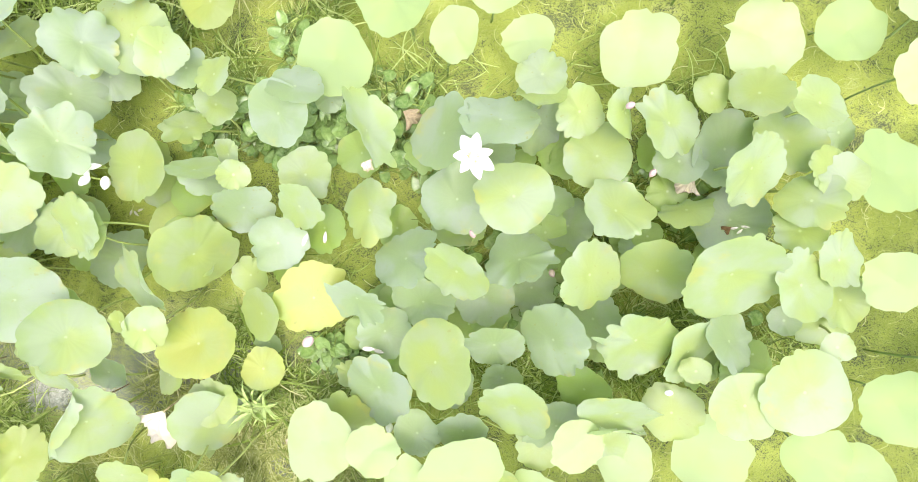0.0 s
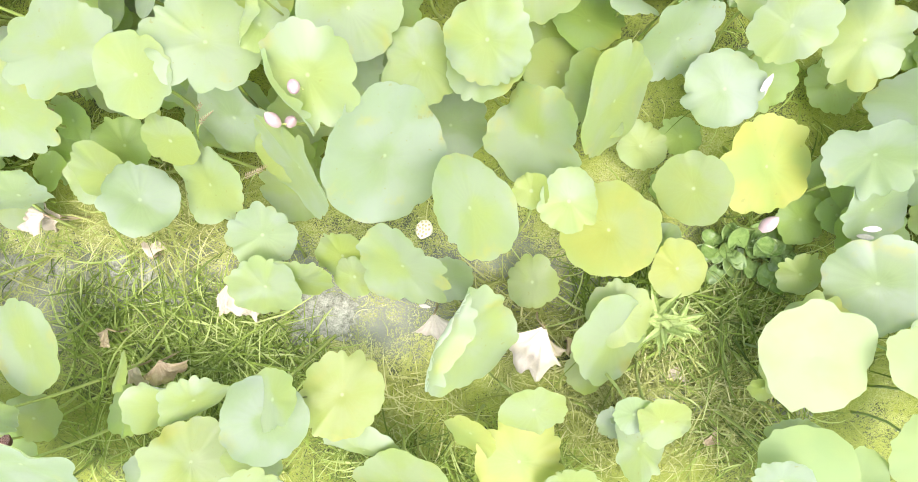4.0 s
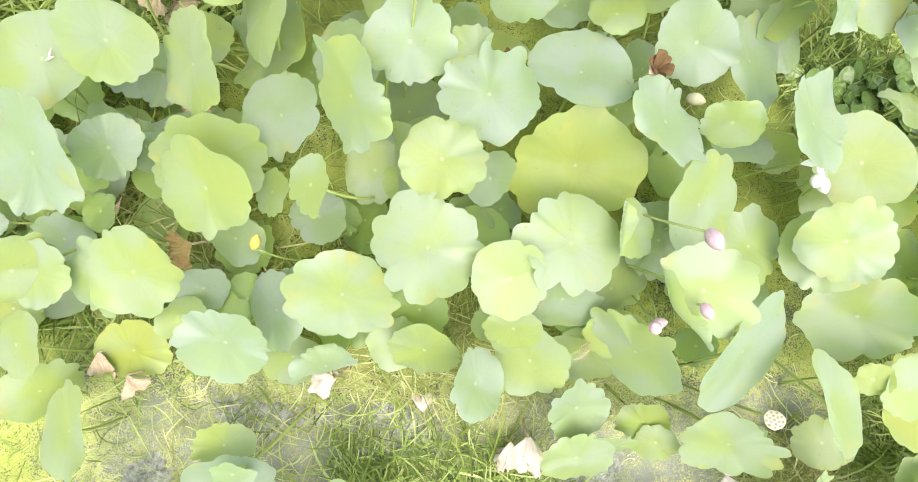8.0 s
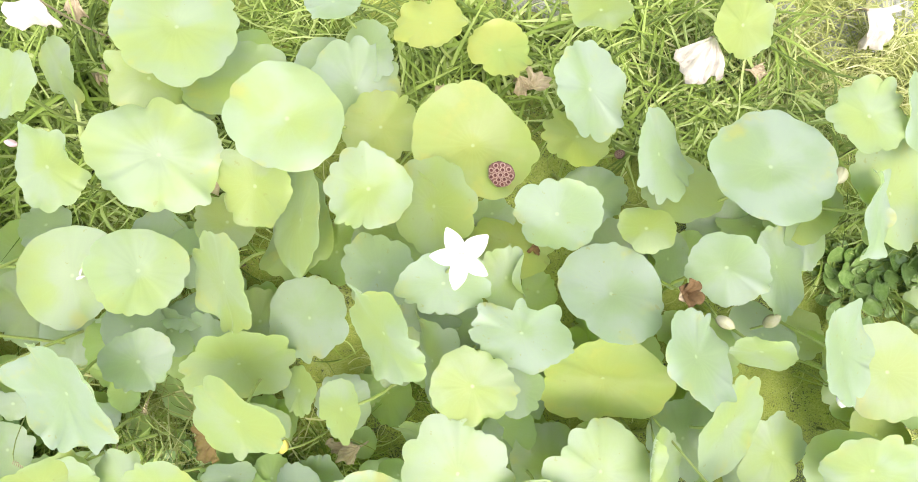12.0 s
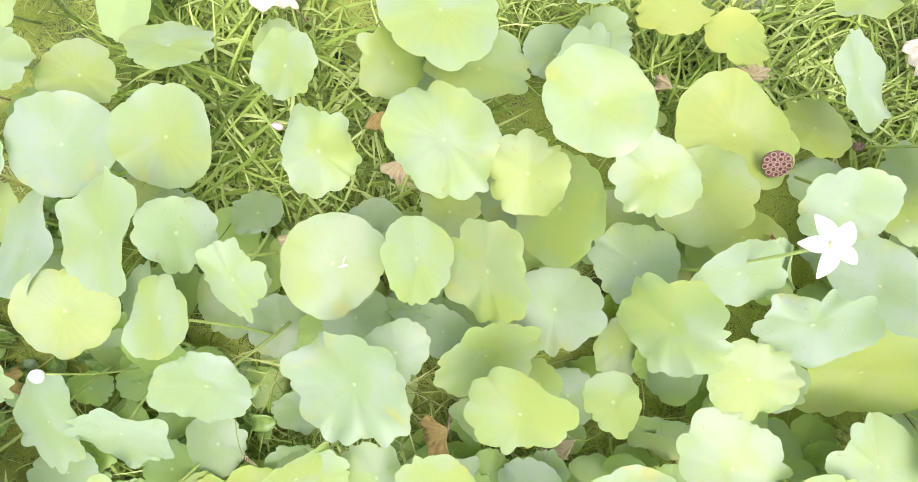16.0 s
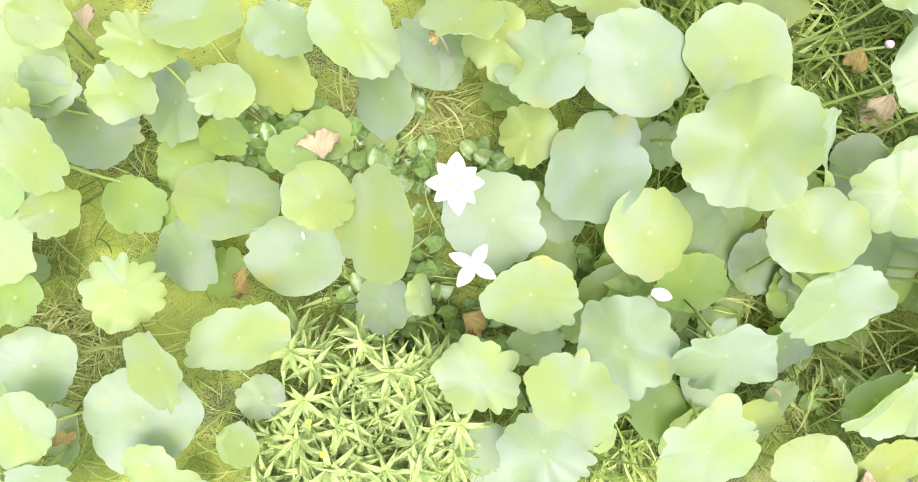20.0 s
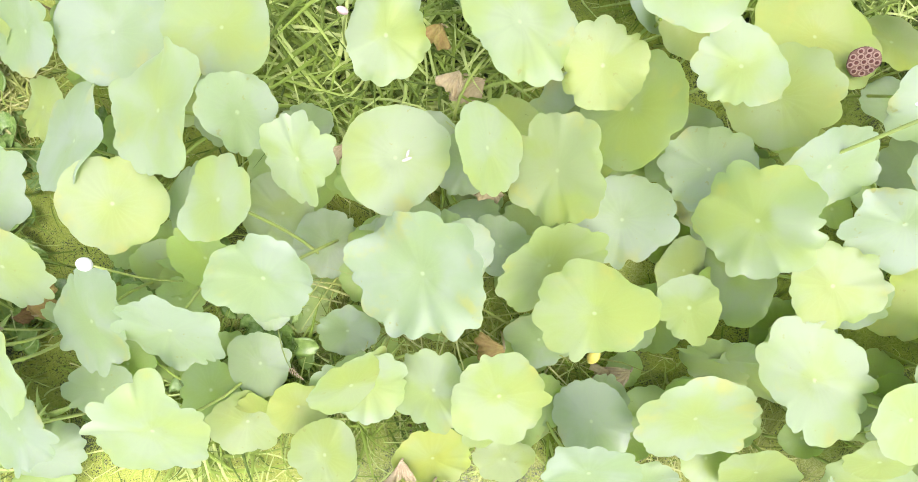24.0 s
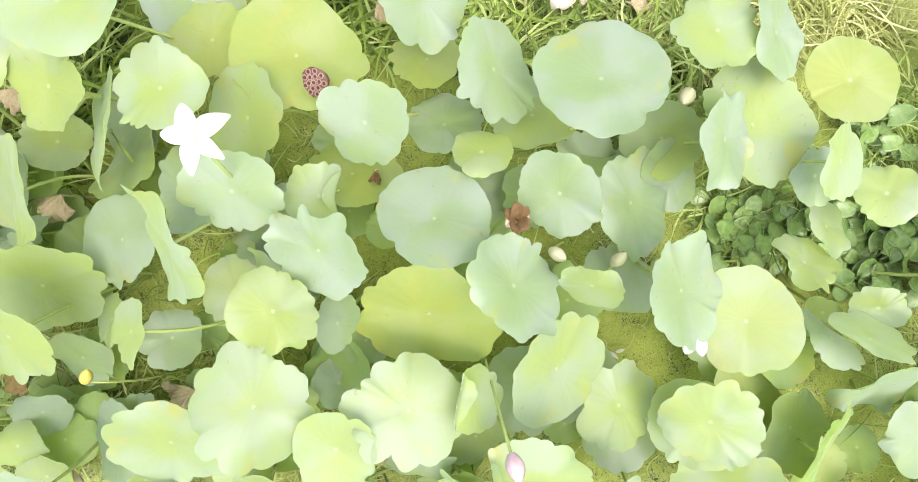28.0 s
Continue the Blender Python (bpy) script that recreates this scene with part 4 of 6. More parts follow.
lotus_leaf(1.07, 0.39, 0.36, 0.141, 12, 180, GREEN)
lotus_leaf(1.32, 0.44, 0.24, 0.072, 12, 84, BLUISH)
lotus_leaf(0.60, 0.45, 0.45, 0.143, 28, 108, GREEN, ruffle=1.70)
lotus_leaf(1.11, 0.50, 0.50, 0.105, 16, 144, GREEN)
lotus_leaf(0.91, 0.55, 0.48, 0.113, 28, 204, LIME)
lotus_leaf(0.77, 0.57, 0.40, 0.077, 4, 108, LIME)
lotus_leaf(-6.69, -0.39, 0.30, 0.159, 40, 12, BLUISH)
lotus_leaf(-6.78, -0.36, 0.40, 0.094, 12, 12, GREEN)
lotus_leaf(-6.88, 0.31, 0.12, 0.062, 0, 276, BLUISH)
lotus_leaf(-6.79, 0.54, 0.30, 0.108, 28, 276, BLUISH)
lotus_leaf(-5.23, -0.34, 0.22, 0.118, 8, 12, BLUISH, slim=0.85)
lotus_leaf(-4.89, 0.29, 0.18, 0.109, 36, 24, GREEN)
lotus_leaf(-4.86, 0.87, 0.20, 0.116, 16, 72, GREEN)
lotus_leaf(-4.03, -1.38, 0.20, 0.109, 12, 12, LIME, slim=0.85)
lotus_leaf(-3.58, -1.16, 0.15, 0.110, 16, 36, GREEN)
lotus_leaf(-3.79, -0.18, 0.30, 0.091, 8, 12, GREEN, slim=0.85)
lotus_leaf(-4.17, 0.35, 0.18, 0.119, 24, 0, BLUISH)
lotus_leaf(-3.66, 0.44, 0.20, 0.118, 12, 132, GREEN)
lotus_leaf(-4.02, 0.71, 0.20, 0.119, 0, 12, BLUISH)
lotus_leaf(-2.97, -1.33, 0.14, 0.096, 12, 12, BLUISH)
lotus_leaf(-3.31, -1.10, 0.25, 0.099, 20, 24, LIME)
lotus_leaf(-3.45, -1.08, 0.30, 0.089, 0, 216, GREEN, slim=0.85, fold=90, keep=0.55)
lotus_leaf(-2.83, -1.03, 0.30, 0.126, 44, 36, GREEN, slim=0.85, fold=100, keep=0.55)
lotus_leaf(-3.47, -0.34, 0.15, 0.121, 36, 12, GREEN)
lotus_leaf(-3.09, -0.27, 0.25, 0.092, 8, 108, GREEN)
lotus_leaf(-2.96, 0.41, 0.18, 0.126, 32, 0, BLUISH)
lotus_leaf(-3.04, 0.54, 0.20, 0.144, 16, 168, BLUISH)
lotus_leaf(-3.19, 0.73, 0.25, 0.141, 0, 96, GREEN)
lotus_leaf(-2.48, -0.64, 0.30, 0.120, 32, 0, GREEN)
lotus_leaf(-1.89, -0.62, 0.20, 0.088, 20, 12, BLUISH)
lotus_leaf(-2.42, -0.31, 0.18, 0.122, 24, 348, GREEN)
lotus_leaf(-2.36, -0.08, 0.30, 0.119, 12, 24, GREEN, slim=0.85)
lotus_leaf(-2.05, 0.09, 0.20, 0.144, 8, 120, GREEN)
lotus_leaf(-1.56, 0.24, 0.20, 0.145, 12, 156, GREEN, slim=0.85)
lotus_leaf(-1.72, 0.41, 0.12, 0.092, 0, 0, LIME, slim=0.85)
lotus_leaf(-2.40, 0.69, 0.20, 0.124, 0, 0, BLUISH)
lotus_leaf(-1.80, 0.74, 0.30, 0.116, 28, 72, BLUISH)
lotus_leaf(-2.02, 0.77, 0.18, 0.131, 24, 336, BLUISH, slim=0.85)
lotus_leaf(-1.83, 0.86, 0.30, 0.134, 24, 204, LIME)
lotus_leaf(-0.71, -0.60, 0.20, 0.075, 16, 336, GREEN)
lotus_leaf(-1.14, -0.48, 0.12, 0.065, 28, 0, BLUISH)
lotus_leaf(0.12, -0.88, 0.22, 0.104, 4, 108, GREEN)
lotus_leaf(0.38, -0.84, 0.30, 0.102, 16, 0, GREEN)
lotus_leaf(-0.27, -0.62, 0.20, 0.109, 8, 324, BLUISH)
lotus_leaf(-0.23, 0.07, 0.20, 0.126, 40, 168, GREEN)
lotus_leaf(-0.11, 0.40, 0.20, 0.136, 20, 168, BLUISH)
lotus_leaf(0.12, 0.65, 0.45, 0.102, 16, 180, GREEN)
lotus_leaf(1.27, -0.36, 0.20, 0.105, 12, 348, GREEN, slim=0.85)
lotus_leaf(1.21, 0.23, 0.46, 0.091, 4, 216, GREEN)
lotus_leaf(1.19, 0.47, 0.20, 0.121, 8, 192, GREEN)


# ---- flowers, buds, pods ----
PETAL_CREAM = plain("petal_cream", (0.36, 0.34, 0.19), (0.42, 0.40, 0.27), 40, 0.5, 0.25, 0.1, 0.001)
PETAL_GOLD = plain("petal_gold", (0.44, 0.38, 0.06), (0.50, 0.42, 0.12), 40, 0.5, 0.25, 0.1, 0.001)
SEED_PALE = plain("seed_pale", (0.30, 0.26, 0.12), (0.36, 0.31, 0.17), 90)
BLEACHED = plain("bleached_white_leaf", (0.52, 0.45, 0.37), (0.65, 0.58, 0.49), 22, 0.85, 0.25, 0.6, 0.004)
RUST = plain("rusty_leaf", (0.38, 0.32, 0.11), (0.28, 0.17, 0.07), 26, 0.8, 0.15, 0.5, 0.004)
CENTRE = plain("flower_centre", (0.62, 0.60, 0.22), (0.72, 0.68, 0.32), 60)
FALLEN = plain("petal_faded", (0.42, 0.38, 0.32), (0.55, 0.51, 0.46), 40, 0.6, 0.2, 0.1, 0.001)
made = 0


def dice():
    """A seeded generator for the next thing."""
    global made
    made += 1
    return random.Random(made * 13 + 5)


def thick(verts, faces, t):
    """Both sides of a sheet of quads, with its rim."""
    n = len(verts)
    edges = {}
    for f in faces:
        for a, b in zip(f, f[1:] + f[:1]):
            edges[(a, b)] = edges.get((b, a), None) is None
    open_edges = [(a, b) for (a, b) in edges if (b, a) not in edges]
    low = [(v[0], v[1], v[2] - t) for v in verts]
    return list(verts) + low, list(faces) + [tuple(n + i for i in reversed(f)) for f in faces] + [(b, a, n + a, n + b) for a, b in open_edges]


def petal_sheet(long, wide, lift, curl):
    """A pointed, dished petal from the origin along x."""
    verts, faces = [], []
    nu, nv = 9, 4
    for i in range(nu + 1):
        u = i / nu
        half = wide * (math.sin(math.pi * min(1, u * 0.92 + 0.06)) ** 0.75) * (1 - 0.25 * u)
        for k in range(nv + 1):
            v = 2 * k / nv - 1
            z = lift * math.sin(u * 1.5) * long + curl * long * u * u + 0.45 * half * v * v
            verts.append((long * u, half * v, z))
    for i in range(nu):
        for k in range(nv):
            a = i * (nv + 1) + k
            faces.append((a, a + nv + 1, a + nv + 2, a + 1))
    return thick(verts, faces, 0.0008)


def stalk(root, top, rng, r, mat=STALK, reach=0.3):
    spin = rng.uniform(0, 6.28)
    foot = (reach * top.z * math.cos(spin), reach * top.z * math.sin(spin), -0.02)
    pts = stalk_path(top, foot, rng, 0.06 * top.z)
    v, f = tube(pts, [r] * len(pts))
    return mesh_ob("stalk", v, f, mat, root)


def lotus_flower(x, y, z, r, petals, spin):
    rng = dice()
    few = petals < 7
    root = thing("lotus_flower", x, y, "fading white lotus flower with drooping petals" if few else "open white lotus flower with a yellow heart", "flower", "lotus flowers")
    shapes = []
    for k in range(petals):
        a = radians(spin) + 2 * math.pi * k / petals + rng.uniform(-0.16, 0.16)
        lift, curl = (rng.uniform(0.0, 0.25), rng.uniform(-0.45, -0.1)) if few else (rng.uniform(0.1, 0.35), rng.uniform(-0.25, 0.05))
        size = r * rng.uniform(0.85, 1.08)
        m = Matrix.Translation((0, 0, z + 0.002 * (k % 2))) @ Matrix.Rotation(a, 4, "Z")
        if few or len(shapes) < 4:
            v, f = petal_sheet(size, size * rng.uniform(0.27, 0.35), lift, curl)
            ob = mesh_ob("petal", v, f, PETAL, root, "", m)
            shapes.append(ob)
        else:
            share("petal", shapes[k % 4], root, m)
    heart = [(0.16 * r * s * math.cos(a * 0.5236), 0.16 * r * s * math.sin(a * 0.5236), z + h * r) for s, h in ((0.5, -0.05), (1.0, 0.22), (0.92, 0.26), (0.3, 0.24)) for a in range(12)]
    hf = [(i * 12 + k, i * 12 + (k + 1) % 12, i * 12 + 12 + (k + 1) % 12, i * 12 + 12 + k) for i in range(3) for k in range(12)] + [tuple(36 + k for k in range(12))]
    mesh_ob("seed_head", heart, hf, CENTRE, root, "pale yellow seed head")
    if not few:
        sv, sf = [], []
        for k in range(34):
            a, q = rng.uniform(0, 6.28), rng.uniform(0.22, 0.34)
            tip = Vector((q * r * math.cos(a), q * r * math.sin(a), z + rng.uniform(0.16, 0.30) * r))
            base = Vector((0.14 * r * math.cos(a), 0.14 * r * math.sin(a), z + 0.02 * r))
            v, f = tube([base, base.lerp(tip, 0.6) + Vector((0, 0, 0.03 * r)), tip], [0.0007, 0.0007, 0.0013], 4)
            o = len(sv)
            sv += v
            sf += [tuple(i + o for i in t) for t in f]
        mesh_ob("stamens", sv, sf, STAMEN, root, "ring of thin yellow stamens")
    stalk(root, Vector((0, 0, z)), rng, 0.0045, STALK, 0.2)
    return root


def lotus_bud(x, y, z, r, mat):
    """A closed bud of wrapped petals on a bare stalk, nodding a little."""
    rng = dice()
    root = thing("lotus_bud", x, y, "closed pale pink lotus bud on a thin stalk" if mat == PETAL_PINK else "closed creamy white lotus bud on a thin stalk", "flower bud", "lotus buds")
    m = Matrix.Translation((0, 0, z)) @ Matrix.Rotation(rng.uniform(0, 6.28), 4, "Z") @ Matrix.Rotation(rng.uniform(0.7, 1.3), 4, "Y")
    high = r * 3.0
    for k in range(3):
        verts, faces = [], []
        for i in range(9):
            u = i / 8
            q = r * (math.sin(math.pi * (0.10 + 0.90 * u)) ** 0.7) * (1.0 - 0.03 * k)
            for c in range(7):
                a = 2 * math.pi * k / 3 + (c / 6 - 0.5) * 2.7
                w = q * (1 + 0.05 * (c / 6))
                verts.append((w * math.cos(a), w * math.sin(a), high * (u - 0.1)))
        for i in range(8):
            for c in range(6):
                a = i * 7 + c
                faces.append((a, a + 1, a + 8, a + 7))
        mesh_ob("bud_petal", verts, faces, mat, root, "", m)
    stalk(root, Vector((0, 0, z)), rng, 0.0035, STALK, 0.25)
    return root


def seed_pod(x, y, z, r, skin, seeds):
    """A flat-topped pod with round seeds in pits."""
    rng = dice()
    root = thing("lotus_seed_pod", x, y, "ripening mauve lotus seed pod with dark red seeds" if skin == POD else "pale lotus seed pod with round seeds", "seed pod", "lotus seed pods")
    m = Matrix.Translation((0, 0, z)) @ Matrix.Rotation(rng.uniform(0, 6.28), 4, "Z") @ Matrix.Rotation(0.6, 4, "Y")
    ring, verts, faces = 24, [], []
    for q, h in ((0.15, -1.3), (0.55, -0.9), (0.92, -0.25), (1.0, -0.04), (0.95, 0.04), (0.86, 0.05), (0.5, 0.09), (0.12, 0.10)):
        for k in range(ring):
            a = 2 * math.pi * k / ring
            w = 1 + 0.045 * math.sin(3 * a + made) + 0.025 * math.sin(7 * a)
            verts.append((r * q * w * math.cos(a), r * q * w * math.sin(a), r * h))
    for i in range(7):
        for k in range(ring):
            a, b = i * ring + k, i * ring + (k + 1) % ring
            faces.append((a, b, b + ring, a + ring))
    faces.append(tuple(7 * ring + k for k in range(ring)))
    faces.append(tuple(range(ring))[::-1])
    body = mesh_ob("pod", verts, faces, skin, root, "", m)
    bm = bmesh.new()
    bmesh.ops.create_uvsphere(bm, u_segments=10, v_segments=6, radius=r * 0.125)
    me = bpy.data.meshes.new("seed")
    bm.to_mesh(me)
    bm.free()
    me.materials.append(seeds)
    rv, rf = [], []
    for k in range(12):
        a = 2 * math.pi * k / 12
        for q, h in ((0.125, 0.0), (0.15, 0.05), (0.185, 0.05), (0.21, 0.0)):
            rv.append((r * q * math.cos(a), r * q * math.sin(a), r * h))
    for k in range(12):
        for j in range(3):
            a, b = k * 4 + j, (k + 1) % 12 * 4 + j
            rf.append((a, a + 1, b + 1, b))
    rim = None
    for count, q, off in ((1, 0.0, 0.0), (6, 0.42, 0.2), (9, 0.76, 0.0)):
        for k in range(count):
            a = 2 * math.pi * k / count + off
            at = (r * q * math.cos(a), r * q * math.sin(a), r * (0.115 - 0.075 * q))
            if rim is None:
                rim = mesh_ob("seed_pit", rv, rf, SEED_PIT if skin == POD else skin, body, "", Matrix.Translation(at))
            else:
                share("seed_pit", rim, body, Matrix.Translation(at))
            s = new("seed", me)
            s.parent, s.matrix_basis = body, Matrix.Translation(at)
    stalk(root, Vector((0, 0, z - r)), rng, 0.0045, STALK, 0.2)
    return root


def dry_pod(x, y, z, r):
    """A shrivelled brown flower head: crumpled scales round a hollow."""
    rng = dice()
    root = thing("shrivelled_flower_head", x, y, "shrivelled rust-brown lotus flower head on its stalk", "dried flower", "dried flower heads")
    for k in range(7):
        v, f = petal_sheet(r * rng.uniform(1.0, 1.35), r * 0.62, rng.uniform(0.7, 1.5), rng.uniform(-0.5, -0.1))
        v = [(p[0], p[1] + 0.12 * r * math.sin(90 * p[0] + k), p[2] + 0.10 * r * math.sin(160 * p[1] + 3 * k)) for p in v]
        mesh_ob("dry_petal", v, f, DRY_BROWN if k % 4 else DRY, root, "", Matrix.Translation((0, 0, z)) @ Matrix.Rotation(k * 0.9 + rng.uniform(-0.2, 0.2), 4, "Z"))
    stalk(root, Vector((0, 0, z)), rng, 0.004, STALK, 0.2)
    return root


def fallen_petal(x, y, z, long, turn):
    rng = dice()
    v, f = petal_sheet(long, long * 0.2, 0.12, rng.uniform(-0.1, 0.15))
    ob = mesh_ob("fallen_petal", v, f, FALLEN, None, "", Matrix.Translation((x, y, z + 0.006)) @ Matrix.Rotation(radians(turn), 4, "Z"))
    return tagged(ob, "single white lotus petal fallen on the plants", "petal", "fallen petals")


def withered_leaf(x, y, z, r, turn, mat):
    """A dead leaf shrunk into a pleated, crumpled fan that hangs from its stalk end."""
    rng = dice()
    words = {DRY: "withered beige lotus leaf, pleated and crumpled", DRY_PALE: "pale dry lotus leaf collapsed into folds", BLEACHED: "bleached whitish lotus leaf, curled and dry",
             DRY_BROWN: "dark brown shrivelled scrap of leaf", RUST: "yellow and rust-brown withered lotus leaf"}
    root = thing("withered_leaf", x, y, words[mat], "dead leaf", "withered leaves")
    rows, cols = 10, 26
    spread, pleats = rng.uniform(1.3, 2.0), rng.randint(5, 8)
    ph = [rng.uniform(0, 6.28) for _ in range(5)]
    verts, faces = [], []
    for i in range(rows + 1):
        u = i / rows
        for k in range(cols + 1):
            v = k / cols - 0.5
            a = spread * v * (1 - 0.35 * u * math.cos(2 * v + ph[0]))
            edge = 1 + 0.12 * math.sin(9 * v + ph[1]) + 0.06 * math.sin(23 * v + ph[2])
            q = r * (0.08 + 0.98 * u * edge)
            crush = noise.noise((3.1 * u + ph[0], 4.3 * v + ph[1], ph[2]))
            edge += 0.10 * noise.noise((2.0 * u, 9.0 * v + ph[4], ph[3]))
            q = r * (0.08 + 0.98 * u * edge)
            lift = r * (0.10 * u * (0.4 + abs(crush) * 1.6) * math.sin(2 * math.pi * pleats * v + ph[3] + 3.0 * crush) + 0.22 * crush * u + 0.22 * math.sin(math.pi * u) * math.cos(2.2 * v) + 0.22 * u * u * math.sin(3 * v + ph[4]))
            verts.append((q * math.cos(a) - 0.45 * r, q * math.sin(a) * 0.85, lift))
    for i in range(rows):
        for k in range(cols):
            a = i * (cols + 1) + k
            faces.append((a, a + cols + 1, a + cols + 2, a + 1))
    v, f = thick(verts, faces, 0.0018)
    m = Matrix.Translation((0, 0, z)) @ Matrix.Rotation(radians(turn), 4, "Z") @ Matrix.Rotation(rng.uniform(0.0, 0.35), 4, "Y")
    mesh_ob("dry_blade", v, f, mat, root, "", m)
    end = m @ Vector((-0.40 * r, 0, 0))
    pts = stalk_path(end, (end.x * 1.4, end.y * 1.4, -0.02), rng, 0.03, 5)
    v, f = tube(pts, [0.004] * len(pts))
    mesh_ob("dry_stalk", v, f, STALK_DRY, root)
    return root


# ---- small water plants ----
def herb_leaf(name, bend):
    """A glossy spoon-shaped leaf on a short stalk that leans outwards along x."""
    verts, faces = [], []
    nu, nv = 6, 6
    for i in range(nu + 1):
        u = i / nu
        half = 0.031 * (math.sin(math.pi * min(1.0, 0.16 + 0.84 * u)) ** 0.5) * (1 - 0.15 * u)
        for k in range(nv + 1):
            v = 2 * k / nv - 1
            back = -0.010 * abs(v) * (1 - u) ** 3
            verts.append((0.046 + 0.052 * u + back, half * v, 0.10 + bend * u * u * 0.03 + 0.006 * v * v))
    for i in range(nu):
        for k in range(nv):
            a = i * (nv + 1) + k
            faces.append((a, a + nv + 1, a + nv + 2, a + 1))
    v, f = thick(verts, faces, 0.0012)
    sv, sf = tube([(0.0, 0, -0.01), (0.006, 0, 0.04), (0.028, 0, 0.08), (0.050, 0, 0.1005)], [0.003, 0.004, 0.003, 0.002], 5)
    o = len(v)
    v, f = list(v) + [tuple(p) for p in sv], f + [tuple(i + o for i in t) for t in sf]
    me = bpy.data.meshes.new(name)
    me.from_pydata(v, [], f)
    me.materials.append(HERB)
    me.polygons.foreach_set("use_smooth", [True] * len(me.polygons))
    me.update()
    return me


HERB_LEAVES = [herb_leaf("herb_leaf", b) for b in (-0.5, 0.1, 0.6)]


def herbs(x, y, rx, ry, count):
    """A patch of low floating plants."""
    rng = dice()
    for _ in range(count):
        a, q = rng.uniform(0, 6.28), math.sqrt(rng.random())
        root = thing("water_hyacinth", x + rx * q * math.cos(a), y + ry * q * math.sin(a), "low floating plant with glossy heart-shaped green leaves", "water plant", "floating plants")
        root.rotation_euler = (0, 0, rng.uniform(0, 6.28))
        n = rng.randint(4, 6)
        for k in range(n):
            ob = new("leaf", HERB_LEAVES[rng.randrange(3)])
            ob.parent = root
            s = rng.uniform(0.75, 1.25)
            ob.matrix_basis = Matrix.Rotation(6.28 * k / n + rng.uniform(-0.3, 0.3), 4, "Z") @ Matrix.Rotation(rng.uniform(-0.45, 0.3), 4, "Y") @ Matrix.Rotation(rng.uniform(-0.3, 0.3), 4, "X") @ Matrix.Diagonal((s * 1.15, s, s * rng.uniform(0.35, 1.0), 1))


def star_leaf(name, droop):
    verts, faces = [], []
    for i in range(6):
        u = i / 5
        half = 0.0105 * (1 - u) ** 0.75 * (0.55 + 1.1 * u * (1 - u) * 2)
        z = 0.022 * math.sin(1.7 * u) - droop * u * u * 0.04
        for v in (-1, 0, 1):
            verts.append((0.003 + 0.085 * u, half * v, z + 0.0035 * abs(v)))
    for i in range(5):
        for k in range(2):
            a = i * 3 + k
            faces.append((a, a + 3, a + 4, a + 1))
    v, f = thick(verts, faces, 0.0007)
    me = bpy.data.meshes.new(name)
    me.from_pydata(v, [], f)
    me.materials.append(STAR)
    me.update()
    return me


STAR_LEAVES = [star_leaf("star_leaf", d) for d in (0.0, 0.5, 1.0)]


def stars(x, y, rx, ry, count, high):
    """Upright herbs, each ending in a star of narrow leaves, with a smaller whorl below."""
    rng = dice()
    for _ in range(count):
        a, q = rng.uniform(0, 6.28), math.sqrt(rng.random())
        root = thing("star_leaved_herb", x + rx * q * math.cos(a), y + ry * q * math.sin(a), "upright light green herb with star-shaped whorls of narrow leaves", "water plant", "star-leaved herbs")
        z = high * rng.uniform(0.7, 1.1)
        pts = stalk_path((rng.uniform(-0.02, 0.02), rng.uniform(-0.02, 0.02), z), (rng.uniform(-0.03, 0.03), rng.uniform(-0.03, 0.03), -0.02), rng, 0.01, 4)
        v, f = tube(pts, [0.003] * len(pts), 5)
        mesh_ob("stem", v, f, STALK, root)
        top, spin, size = pts[-1], rng.uniform(0, 6.28), rng.uniform(0.75, 1.35)
        nod = Matrix.Rotation(rng.uniform(-0.5, 0.5), 4, "X") @ Matrix.Rotation(rng.uniform(-0.5, 0.5), 4, "Y")
        for level, n in ((0.0, 7), (-0.03, 5)):
            for k in range(n):
                ob = new("leaf", STAR_LEAVES[rng.randrange(3)])
                ob.parent = root
                s = size * rng.uniform(0.85, 1.1) * (1.0 if level == 0.0 else 1.2)
                ob.matrix_basis = Matrix.Translation(top + Vector((0, 0, level))) @ nod @ Matrix.Rotation(spin + 6.28 * k / n + level * 9 + rng.uniform(-0.15, 0.15), 4, "Z") @ Matrix.Rotation(rng.uniform(-0.5, 0.1), 4, "Y") @ Matrix.Scale(s, 4)


def blossom(x, y, z):
    rng = dice()
    root = thing("yellow_blossom", x, y, "tiny bright yellow flower among star-leaved herbs", "flower", "yellow blossoms")
    for k in range(5):
        v, f = petal_sheet(0.009, 0.005, 0.2, 0.0)
        mesh_ob("petal", v, f, BLOSSOM, root, "", Matrix.Translation((0, 0, z)) @ Matrix.Rotation(1.257 * k, 4, "Z"))
    stalk(root, Vector((0, 0, z)), rng, 0.0015, STALK, 0.1)


BLOSSOM = plain("blossom_yellow", (0.80, 0.66, 0.02), (0.85, 0.74, 0.06), 80)


